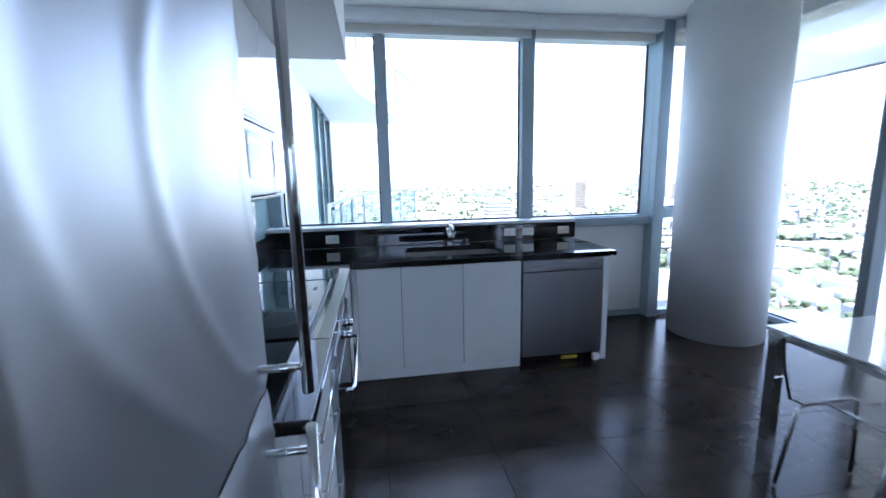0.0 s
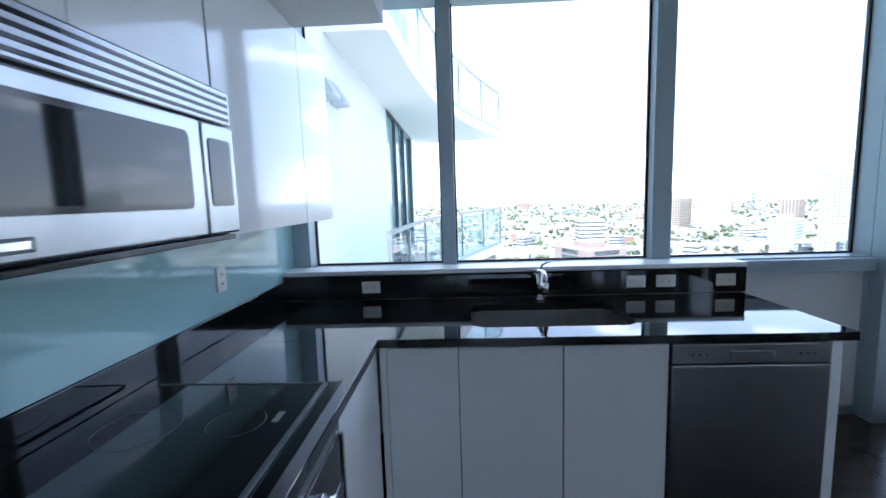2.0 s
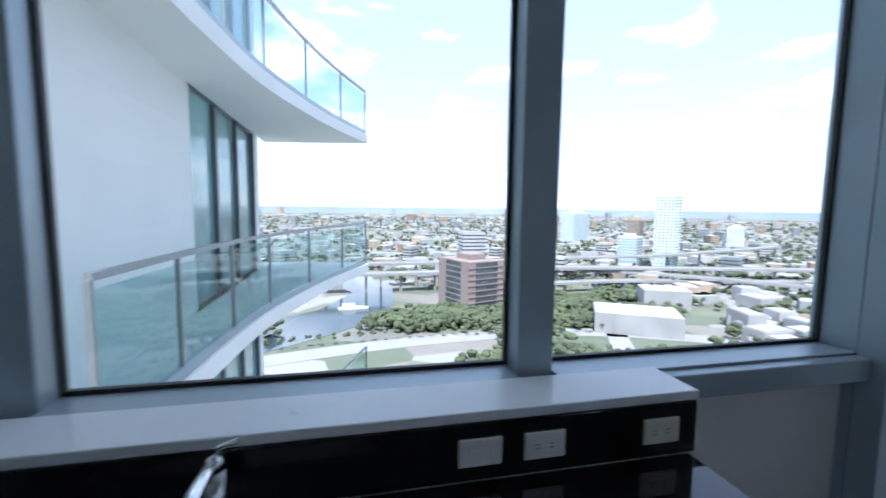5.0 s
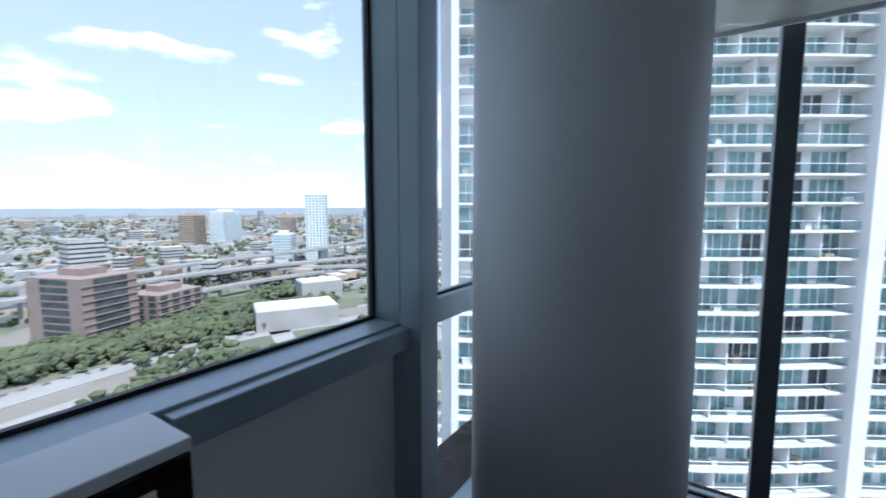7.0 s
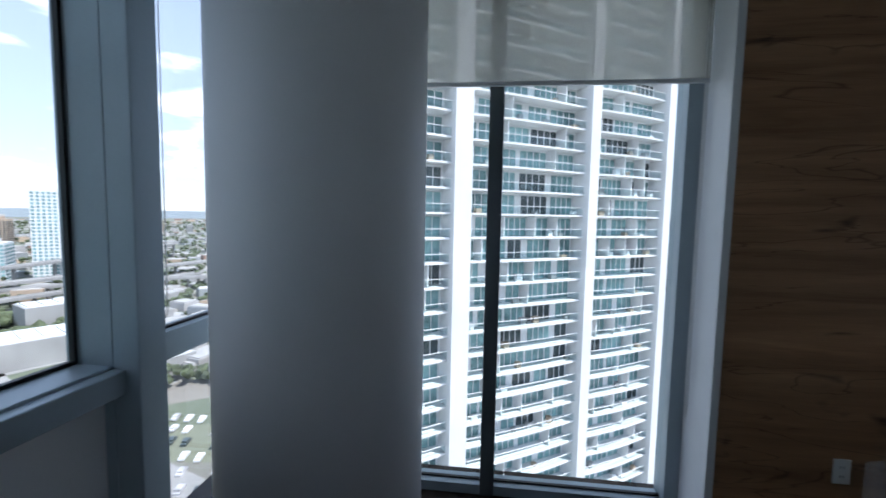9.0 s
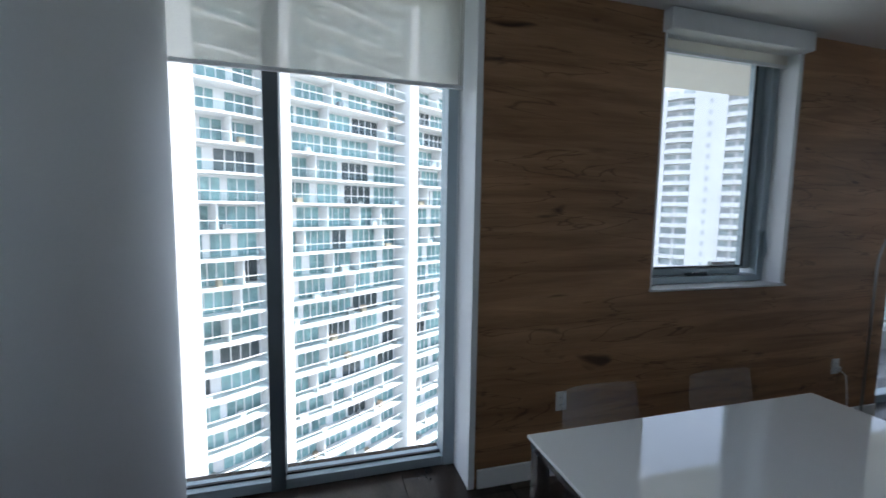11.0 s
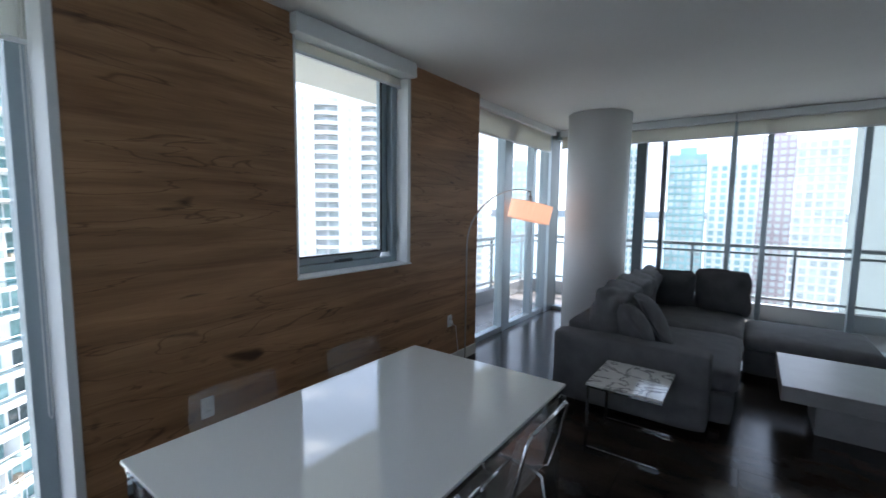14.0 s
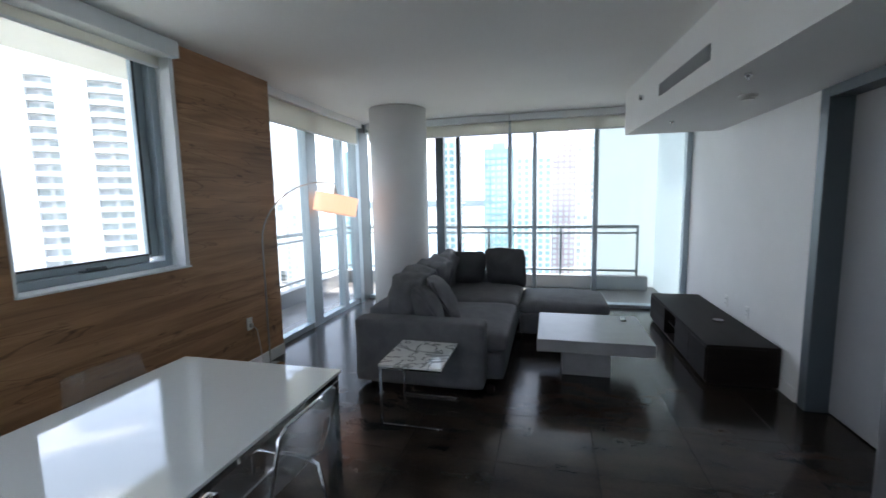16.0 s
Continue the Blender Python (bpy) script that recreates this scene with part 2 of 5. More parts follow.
M_TTEAL = material("tower_teal", (0.30, 0.50, 0.52), 0.4, vary=0.1, scale=0.1, fine=2, bump=0)
M_BROWN = material("brown_brick_facade", (0.26, 0.20, 0.18), 0.8, vary=0.1, scale=0.2, fine=3, bump=0)
M_TAN = material("tan_facade", (0.42, 0.33, 0.25), 0.8, vary=0.1, scale=0.1, fine=2, bump=0)
M_ROOF = material("pale_roof", (0.33, 0.33, 0.325), 0.8, vary=0.15, scale=0.1, fine=2, bump=0)
M_RED = material("terracotta_roof", (0.28, 0.18, 0.14), 0.8, vary=0.15, scale=0.1, fine=2, bump=0)
M_ROAD = material("pale_concrete_road", (0.27, 0.27, 0.265), 0.9, vary=0.1, scale=0.1, fine=2, bump=0)
M_WATER = material("river_water", (0.035, 0.055, 0.065), 0.12, vary=0.3, scale=0.05, fine=0.6, bump=0.1)
M_LEAF = material("foliage", (0.07, 0.09, 0.045), 0.9, vary=0.5, scale=0.06, fine=0.8, bump=0)
M_GRASS = material("lawn", (0.12, 0.18, 0.06), 0.9, vary=0.25, scale=0.05, fine=1, bump=0)
M_CARS = material("car_paint", (0.5, 0.5, 0.52), 0.3, vary=0.5, scale=0.3, fine=2, bump=0)


def ground_material():
    m = material("city_ground", (0.20, 0.20, 0.18), 0.95, vary=0.3, scale=0.02, fine=0.3, bump=0)
    n, l = m.node_tree.nodes, m.node_tree.links
    co, v, r, x = n.new("ShaderNodeNewGeometry"), n.new("ShaderNodeTexVoronoi"), n.new("ShaderNodeValToRGB"), n.new("ShaderNodeMixRGB")
    v.inputs["Scale"].default_value = 0.035
    l.new(co.outputs["Position"], v.inputs["Vector"])
    sp = n.new("ShaderNodeSeparateColor")
    l.new(v.outputs["Color"], sp.inputs[0])
    e = r.color_ramp.elements
    r.color_ramp.interpolation = "CONSTANT"
    e[0].position, e[0].color = 0, (0.07, 0.10, 0.05, 1)
    e[1].position, e[1].color = 0.86, (0.30, 0.30, 0.29, 1)
    for p, c in ((0.38, (0.13, 0.15, 0.09)), (0.55, (0.15, 0.15, 0.13)), (0.7, (0.20, 0.18, 0.155))):
        k = e.new(p)
        k.color = (*c, 1)
    l.new(sp.outputs[0], r.inputs[0])
    old = n["Principled BSDF"].inputs["Base Color"].links[0].from_socket
    x.inputs[0].default_value = 0.7
    l.new(old, x.inputs[1])
    l.new(r.outputs[0], x.inputs[2])
    l.new(x.outputs[0], n["Principled BSDF"].inputs["Base Color"])
    return m


M_GROUND = ground_material()


# ---- mesh tools ----
class Geo:
    """Gathers primitives into one mesh, in world metres."""

    def __init__(self):
        self.bm = bmesh.new()
        self.slot = 0

    def _mark(self, faces, smooth=False):
        for f in faces:
            f.material_index = self.slot
            f.smooth = smooth

    def box(self, x0, x1, y0, y1, z0, z1, bev=0.0, seg=2):
        x0, x1, y0, y1, z0, z1 = min(x0, x1), max(x0, x1), min(y0, y1), max(y0, y1), min(z0, z1), max(z0, z1)
        v = [self.bm.verts.new((x, y, z)) for x in (x0, x1) for y in (y0, y1) for z in (z0, z1)]
        fs = [self.bm.faces.new([v[i] for i in q]) for q in ((0, 1, 3, 2), (4, 6, 7, 5), (0, 4, 5, 1), (2, 3, 7, 6), (0, 2, 6, 4), (1, 5, 7, 3))]
        self._mark(fs)
        if bev:
            es = list({e for f in fs for e in f.edges})
            r = bmesh.ops.bevel(self.bm, geom=es, offset=bev, segments=seg, profile=0.5, affect="EDGES")
            self._mark(r["faces"], seg > 2)
            if seg > 2:
                self._mark(fs_valid(fs), True)
        return self

    def turned_box(self, m, sx, sy, sz, bev=0.0, seg=2):
        """A box of the given size, centred, laid by the pose m."""
        before = set(self.bm.verts)
        self.box(-sx / 2, sx / 2, -sy / 2, sy / 2, -sz / 2, sz / 2, bev, seg)
        for v in self.bm.verts:
            if v not in before:
                v.co = m @ v.co
        return self

    def cyl(self, p0, p1, r, seg=20, r2=None, caps=True):
        p0, p1 = Vector(p0), Vector(p1)
        q = (p1 - p0).to_track_quat("Z", "Y").to_matrix()
        r2 = r if r2 is None else r2
        ring = lambda p, rad: [self.bm.verts.new(p + q @ Vector((rad * math.cos(2 * math.pi * i / seg), rad * math.sin(2 * math.pi * i / seg), 0))) for i in range(seg)]
        a, b = ring(p0, r), ring(p1, r2)
        self._mark([self.bm.faces.new((a[i], a[(i + 1) % seg], b[(i + 1) % seg], b[i])) for i in range(seg)], True)
        if caps:
            self._mark([self.bm.faces.new(a[::-1]), self.bm.faces.new(b)])
        return self

    def tube(self, pts, r, seg=10):
        pts = [Vector(p) for p in pts]
        rings = []
        for i, p in enumerate(pts):
            d = (pts[min(i + 1, len(pts) - 1)] - pts[max(i - 1, 0)]).normalized()
            s = d.cross(Vector((0.13, 0.27, 0.95))).normalized()
            if s.length < 0.1:
                s = d.cross(Vector((1, 0, 0))).normalized()
            u = d.cross(s)
            rings.append([self.bm.verts.new(p + r * (math.cos(2 * math.pi * k / seg) * s + math.sin(2 * math.pi * k / seg) * u)) for k in range(seg)])
        for a, b in zip(rings, rings[1:]):
            self._mark([self.bm.faces.new((a[k], a[(k + 1) % seg], b[(k + 1) % seg], b[k])) for k in range(seg)], True)
        self._mark([self.bm.faces.new(rings[0][::-1]), self.bm.faces.new(rings[-1])])
        return self

    def prism(self, pts, z0, z1):
        """An upright prism on the outline pts."""
        a = [self.bm.verts.new((x, y, z0)) for x, y in pts]
        b = [self.bm.verts.new((x, y, z1)) for x, y in pts]
        n = len(pts)
        self._mark([self.bm.faces.new((a[i], a[(i + 1) % n], b[(i + 1) % n], b[i])) for i in range(n)])
        self._mark([self.bm.faces.new(a[::-1]), self.bm.faces.new(b)])
        return self

    def strip(self, pts, width, z0, z1):
        """A band of even width along a line on the plan."""
        pts = [Vector(p) for p in pts]
        sides = []
        for i, p in enumerate(pts):
            d = (pts[min(i + 1, len(pts) - 1)] - pts[max(i - 1, 0)]).normalized()
            s = Vector((-d.y, d.x)) * width / 2
            sides.append([self.bm.verts.new((*(p + k * s), z)) for k, z in ((1, z0), (-1, z0), (-1, z1), (1, z1))])
        for a, b in zip(sides, sides[1:]):
            self._mark([self.bm.faces.new((a[k], a[(k + 1) % 4], b[(k + 1) % 4], b[k])) for k in range(4)])
        self._mark([self.bm.faces.new(sides[0][::-1]), self.bm.faces.new(sides[-1])])
        return self

    def cushion(self, m, sx, sy, sz, plump=0.5, cuts=9, wob=0.012, seed=0):
        """A soft block with swollen faces, laid by the pose m."""
        import_bm = bmesh.new()
        bmesh.ops.create_cube(import_bm, size=2)
        bmesh.ops.subdivide_edges(import_bm, edges=import_bm.edges[:], cuts=cuts, use_grid_fill=True)
        made = {}
        for v in import_bm.verts:
            x, y, z = v.co
            k = 4.0 if plump < 0.5 else 3.0
            s = (abs(x) ** (k * 2) + abs(y) ** (k * 2) + abs(z) ** (k * 2)) ** (1 / (k * 2))
            p = Vector((x, y, z)) / s
            thin = 1 - plump * 0.92 * max(abs(p.x), abs(p.y)) ** 2.5 if plump >= 0.5 else 1
            w = wob * noise.noise(Vector((x * 1.7 + seed, y * 1.7, z * 1.7 + seed)))
            q = Vector((p.x * sx / 2, p.y * sy / 2, p.z * sz / 2 * thin)) + p * w
            made[v] = self.bm.verts.new(m @ q)
        self._mark([self.bm.faces.new([made[v] for v in f.verts]) for f in import_bm.faces], True)
        import_bm.free()
        return self

    def soft(self, x0, x1, y0, y1, z0, z1, r=0.04, swell=0.0, wob=0.006, seed=0, cuts=10):
        """An upholstered block: edges rounded by r, the top swollen."""
        tmp = bmesh.new()
        bmesh.ops.create_cube(tmp, size=2)
        bmesh.ops.subdivide_edges(tmp, edges=tmp.edges[:], cuts=cuts, use_grid_fill=True)
        c = Vector(((x0 + x1) / 2, (y0 + y1) / 2, (z0 + z1) / 2))
        h = Vector((abs(x1 - x0) / 2, abs(y1 - y0) / 2, abs(z1 - z0) / 2))
        made = {}
        for v in tmp.verts:
            s = Vector([math.copysign(abs(k) ** 0.7, k) for k in v.co])
            p = Vector((s.x * h.x, s.y * h.y, s.z * h.z))
            q = Vector([max(-h[i] + r, min(h[i] - r, p[i])) for i in range(3)])
            d = p - q
            if d.length > 1e-6:
                p = q + d.normalized() * r
            u = (1 - s.x ** 2) * (1 - s.y ** 2)
            p.z += swell * u * (1 if s.z > 0 else 0)
            p += s.normalized() * wob * noise.noise((p + c) * 4 + Vector((seed, 0, seed)))
            made[v] = self.bm.verts.new(c + p)
        self._mark([self.bm.faces.new([made[v] for v in f.verts]) for f in tmp.faces], True)
        tmp.free()
        return self

    def done(self, name, mats, parent=None):
        bm = self.bm
        bmesh.ops.recalc_face_normals(bm, faces=bm.faces[:])
        xs = [v.co for v in bm.verts]
        lo = Vector((min(v.x for v in xs), min(v.y for v in xs), min(v.z for v in xs)))
        hi = Vector((max(v.x for v in xs), max(v.y for v in xs), max(v.z for v in xs)))
        o = Vector(((lo.x + hi.x) / 2, (lo.y + hi.y) / 2, lo.z))
        bmesh.ops.translate(bm, verts=bm.verts[:], vec=-o)
        me = bpy.data.meshes.new(name)
        bm.to_mesh(me)
        bm.free()
        for m in mats if isinstance(mats, (list, tuple)) else [mats]:
            me.materials.append(m)
        ob = new(name, me)
        base = Vector((0, 0, 0))
        p = parent
        while p:
            base += p.location
            p = p.parent
        ob.location = o - base
        if parent:
            ob.parent = parent
        return ob


def fs_valid(fs):
    return [f for f in fs if f.is_valid]


def B(name, mat, x0, x1, y0, y1, z0, z1, bev=0.0, parent=None, seg=2):
    return Geo().box(x0, x1, y0, y1, z0, z1, bev, seg).done(name, mat, parent)


def empty(name, x, y, z=0.0):
    e = new(name)
    e.empty_display_size = 0.1
    e.location = (x, y, z)
    return e


def structure(ob, label, category):
    return tagged(ob, label, category, kind="structure")


# ---- the flat: floor, walls, ceiling ----
CEIL, KCEIL = 2.83, 2.98
floor = structure(B("floor", M_GROUT, -1.6, 4.30, -7.62, 1.3, -0.16, -0.012), "dark brown glossy floor tiles with thin joints", "floor")
g = Geo()
g.box(-1.6, 4.30, -7.62, -0.5, CEIL, CEIL + 0.3)
structure(g.done("ceiling", M_CEIL), "smooth white painted ceiling", "ceiling")
structure(B("ceiling_kitchen", M_CEIL, -1.6, 4.30, -0.496, 1.3, KCEIL, KCEIL + 0.3), "white ceiling over the kitchen bay", "ceiling")

# kitchen wall and living room wall, on the west
structure(B("wall_west_kitchen", M_WALL, -0.97, -0.77, -3.6, 1.02, 0, KCEIL), "white painted kitchen wall", "wall")
structure(B("wall_west_living", M_WALL, -0.97, -0.77, -7.5, -4.60, 0, CEIL), "white painted living room wall", "wall")
structure(B("wall_west_over_door", M_WALL, -0.97, -0.77, -4.596, -3.604, 2.34, CEIL), "white wall above a doorway", "wall")
structure(B("baseboard", M_WALL, -0.766, -0.752, -7.45, -4.64, 0, 0.11, 0.004), "white baseboard at the living room wall", "baseboard")
d = empty("door_1", -0.9, -4.05)
structure(d, "grey painted door in a grey frame", "door")
B("frame", M_DARKALU, -0.975, -0.755, -4.60, -4.50, 0, 2.34, 0.004, d)
B("frame", M_DARKALU, -0.975, -0.755, -3.70, -3.604, 0, 2.34, 0.004, d)
B("frame", M_DARKALU, -0.975, -0.755, -4.50, -3.70, 2.26, 2.34, 0.004, d)
B("leaf", M_GREY, -0.95, -0.905, -4.50, -3.70, 0.01, 2.26, 0.003, d)
structure(B("wall_back", M_WALL, -1.6, -0.97, -7.5, 1.02, 0, KCEIL), "plain white wall", "wall")

# oak wall with a window opening
g = Geo()
g.box(3.87, 4.16, -1.386, -2.55, 0, CEIL)
g.box(3.87, 4.16, -3.70, -4.835, 0, CEIL)
g.box(3.87, 4.16, -2.55, -3.70, 0, 1.12)
g.box(3.87, 4.16, -2.55, -3.70, 2.74, CEIL)
structure(g.done("wall_east", M_OAK), "wall clad in brown knotty oak veneer", "wall")
structure(B("baseboard_east", M_WALL, 3.852, 3.868, -1.40, -4.83, 0, 0.115, 0.004), "white baseboard along the oak wall", "baseboard")
structure(B("trim_jamb", M_CASS, 3.86, 4.16, -1.384, -1.345, 0, KCEIL, 0.004), "white jamb at the end of the oak wall", "trim")
structure(B("trim_end", M_CASS, 3.90, 4.16, -4.862, -4.838, 0, CEIL, 0.003), "white jamb beside the balcony glazing", "trim")

# bulkheads
structure(B("bulkhead_kitchen", M_CEIL, -0.768, 0.04, -2.895, 0.32, 2.40, KCEIL, 0.003), "white bulkhead above the kitchen cabinets", "bulkhead")
bk = structure(Geo().prism([(-0.768, -6.47), (0.24, -6.47), (-0.02, -2.90), (-0.768, -2.90)], 2.33, CEIL - 0.002).done("bulkhead_living", M_CEIL), "white bulkhead with an air grille", "bulkhead")
g = Geo()
GM = pose(0.114, -4.72, 2.548, 0, 0, 4.12)
g.turned_box(GM, 0.012, 1.02, 0.105)
for i in range(9):
    g.turned_box(GM @ pose(0.008, 0, -0.042 + i * 0.0105), 0.010, 1.0, 0.005)
tagged(g.done("air_grille", M_GREY), "grey slatted air grille in a white bulkhead", "vent")
tagged(Geo().cyl((-0.30, -4.6, 2.305), (-0.30, -4.6, 2.329), 0.062, 24).cyl((-0.30, -4.6, 2.292), (-0.30, -4.6, 2.306), 0.045, 24).done("smoke_detector", M_PLATE), "round white smoke detector under the bulkhead", "smoke detector")
for sy in (-5.6, -3.95):
    tagged(Geo().cyl((-0.05, sy, 2.31), (-0.05, sy, 2.329), 0.02, 14).cyl((-0.05, sy, 2.29), (-0.05, sy, 2.31), 0.008, 10).done("sprinkler", M_CHROME), "small chrome ceiling sprinkler", "sprinkler", "sprinklers")
tagged(Geo().cyl((0.18, -5.75, 2.60), (0.225, -5.75, 2.60), 0.025, 14).done("sprinkler", M_CHROME), "small chrome wall sprinkler", "sprinkler", "sprinklers")

# columns
for cx, cy, r, h in ((3.397, 0.386, 0.41, KCEIL), (3.11, -6.56, 0.385, CEIL)):
    g = Geo().cyl((cx, cy, 0), (cx, cy, h), r, 72)
    tagged(g.done("column", M_COL), "round light grey painted concrete column", "column", "columns")


# ---- glazing ----
def pane(parent, x0, x1, y0, y1, z0, z1, mat=None, name="pane"):
    ob = B(name, mat or M_GLASS, x0, x1, y0, y1, z0, z1, 0, parent)
    ob.visible_shadow = False
    return ob


# north window band over the counter
n1 = structure(empty("window_1", 1.1, 1.1), "grey aluminium window band over the kitchen counter", "window")
NY0, NY1 = 1.00, 1.16
for x0, x1 in ((-0.80, -0.64), (0.262, 0.352), (1.66, 1.785), (3.03, 3.16)):
    Geo().box(x0, x1, NY0 + (0.03 if 0 < x0 < 3 else -0.02), NY1, 1.055, KCEIL, 0.004).done("mullion", M_ALU, n1)
for x0, x1 in ((-0.64, 0.262), (0.352, 1.66), (1.785, 3.03)):
    B("rail", M_ALU, x0, x1, NY0 - 0.02, NY1, 1.02, 1.095, 0.004, n1)
    B("rail", M_ALU, x0, x1, NY0, NY1, 2.81, KCEIL, 0.004, n1)
    Geo().box(x0, x1, 1.115, 1.135, 1.095, 1.108).box(x0, x0 + 0.012, 1.115, 1.135, 1.108, 2.81).box(x1 - 0.012, x1, 1.115, 1.135, 1.108, 2.81).done("gasket", M_GASKET, n1)
    pane(n1, x0 + 0.002, x1 - 0.002, 1.122, 1.13, 1.10, 2.81)
structure(B("wall_north", M_WALL, -0.97, 3.03, 1.02, 1.16, 0, 1.018), "white wall under the kitchen windows", "wall")
structure(B("trim_sill", M_ALU, 2.16, 3.03, 0.93, 1.018, 1.0, 1.085, 0.005), "grey aluminium sill rail", "trim")
structure(B("baseboard_north", M_ALU, 2.2, 3.03, 1.0, 1.018, 0, 0.06), "grey skirting under the window", "baseboard")

# north-east corner, glazed to the floor
n2 = structure(empty("window_2", 3.6, 1.0), "floor-length corner glazing with a low rail", "window")
B("mullion", M_ALU, 3.03, 3.15, 0.88, 0.979, 0, KCEIL, 0.004, n2)
B("mullion", M_ALU, 3.03, 3.16, 0.98, 1.16, 0, 1.054, 0, n2)
B("mullion", M_ALU, 4.14, 4.28, 0.93, 1.06, 0, KCEIL, 0.004, n2)
B("rail", M_ALU, 3.15, 4.14, 0.92, 1.02, 1.06, 1.17, 0.004, n2)
B("rail", M_ALU, 3.15, 4.14, 0.92, 1.02, 0, 0.06, 0.004, n2)
B("rail", M_ALU, 3.15, 4.14, 0.92, 1.02, 2.86, KCEIL, 0.004, n2)
B("gasket", M_GASKET, 3.15, 4.14, 0.955, 0.975, 1.17, 1.18, 0, n2)
pane(n2, 3.15, 4.14, 0.962, 0.97, 0.06, 1.06)
pane(n2, 3.15, 4.14, 0.962, 0.97, 1.17, 2.86)

n3 = structure(empty("window_3", 4.2, -0.2), "floor-length east glazing with a roller blind", "window")
B("mullion", M_DARKALU, 4.13, 4.27, -0.335, -0.255, 0, KCEIL, 0.004, n3)
B("mullion", M_ALU, 4.13, 4.27, -1.345, -1.27, 0, KCEIL, 0.004, n3)
for y0, y1 in ((-1.27, -0.335), (-0.255, 0.93)):
    B("rail", M_ALU, 4.14, 4.26, y0, y1, 0, 0.06, 0.004, n3)
    B("rail", M_ALU, 4.14, 4.26, y0, y1, 2.86, KCEIL, 0.004, n3)
    B("gasket", M_GASKET, 4.185, 4.205, y0, y1, 0.06, 0.07, 0, n3)
    pane(n3, 4.192, 4.2, y0, y1, 0.06, 2.86)

# window in the oak wall
n4 = structure(empty("window_4", 4.0, -3.12, 1.12), "grey aluminium awning window with a white sill", "window")
B("sill", M_LEDGE, 3.845, 4.10, -2.548, -3.698, 1.1215, 1.137, 0.003, n4)
B("jamb", M_LEDGE, 3.862, 4.09, -3.699, -3.66, 1.137, 2.74, 0.003, n4)
B("jamb", M_LEDGE, 3.872, 4.09, -2.551, -2.57, 1.137, 2.74, 0.003, n4)
B("frame", M_ALU, 4.03, 4.12, -2.572, -2.60, 1.14, 2.74, 0.003, n4)
B("frame", M_ALU, 3.99, 4.12, -3.60, -3.66, 1.14, 2.74, 0.003, n4)
B("frame", M_ALU, 3.99, 4.12, -2.60, -3.60, 1.137, 1.185, 0.003, n4)
B("frame", M_ALU, 4.05, 4.10, -3.52, -3.60, 1.22, 2.70, 0.008, n4)
B("frame", M_ALU, 4.05, 4.10, -2.60, -3.52, 1.185, 1.235, 0.008, n4)
B("frame", M_ALU, 4.05, 4.10, -2.60, -3.60, 2.68, 2.74, 0.003, n4)
B("gasket", M_GASKET, 4.06, 4.08, -2.60, -3.52, 1.235, 1.247, 0, n4)
B("gasket", M_GASKET, 4.044, 4.052, -3.512, -3.53, 1.24, 2.68, 0, n4)
Geo().box(4.0, 4.045, -3.00, -3.16, 1.186, 1.20, 0.004).box(3.985, 4.01, -3.02, -3.14, 1.195, 1.215, 0.005).done("handle", M_DARKALU, n4)
Geo().tube([(3.98, -3.64, 1.30), (3.965, -3.64, 1.36), (3.985, -3.64, 1.5)], 0.008).done("latch", M_ALU, n4)
pane(n4, 4.066, 4.074, -2.60, -3.52, 1.235, 2.70)

# south-east glazing
n5 = structure(empty("window_5", 4.08, -6.0), "floor-length glazing towards the balcony", "window")
for y0, y1, x0 in ((-4.865, -4.92, 4.05), (-5.73, -5.95, 4.02), (-6.62, -6.72, 4.03), (-7.08, -7.20, 4.0)):
    B("mullion", M_ALU, x0, 4.14, y0, y1, 0, CEIL, 0.004, n5)
for y0, y1 in ((-4.92, -5.73), (-5.95, -6.62), (-6.72, -7.08)):
    B("rail", M_ALU, 4.03, 4.13, y0, y1, 0, 0.07, 0.004, n5)
    B("rail", M_ALU, 4.03, 4.13, y0, y1, 2.66, CEIL, 0.004, n5)
    pane(n5, 4.08, 4.088, y0, y1, 0.07, 2.66)

# south sliding glazing
n6 = structure(empty("window_6", 1.6, -7.5), "sliding glass doors to the balcony", "window")
B("mullion", M_DARKALU, 4.0, 4.14, -7.20, -7.56, 0, CEIL, 0.004, n6)
for x0, x1, dep in ((2.70, 2.83, 0.1), (2.44, 2.50, 0.06), (1.65, 1.71, 0.06), (1.285, 1.345, 0.06), (0.425, 0.49, 0.06), (-0.77, -0.70, 0.08)):
    B("mullion", M_DARKALU if x1 > 2 else M_ALU, x0, x1, -7.46 - dep, -7.44, 0.05, 2.72, 0.004, n6)
B("track", M_ALU, -0.77, 4.0, -7.58, -7.42, 0, 0.05, 0.004, n6)
B("rail", M_ALU, -0.77, 4.0, -7.56, -7.42, 2.70, CEIL, 0.004, n6)
for x0, x1 in ((-0.70, 0.425), (0.49, 1.285), (1.345, 1.65), (1.71, 2.44), (2.50, 2.70), (2.83, 4.0)):
    pane(n6, x0, x1, -7.484, -7.476, 0.05, 2.70)


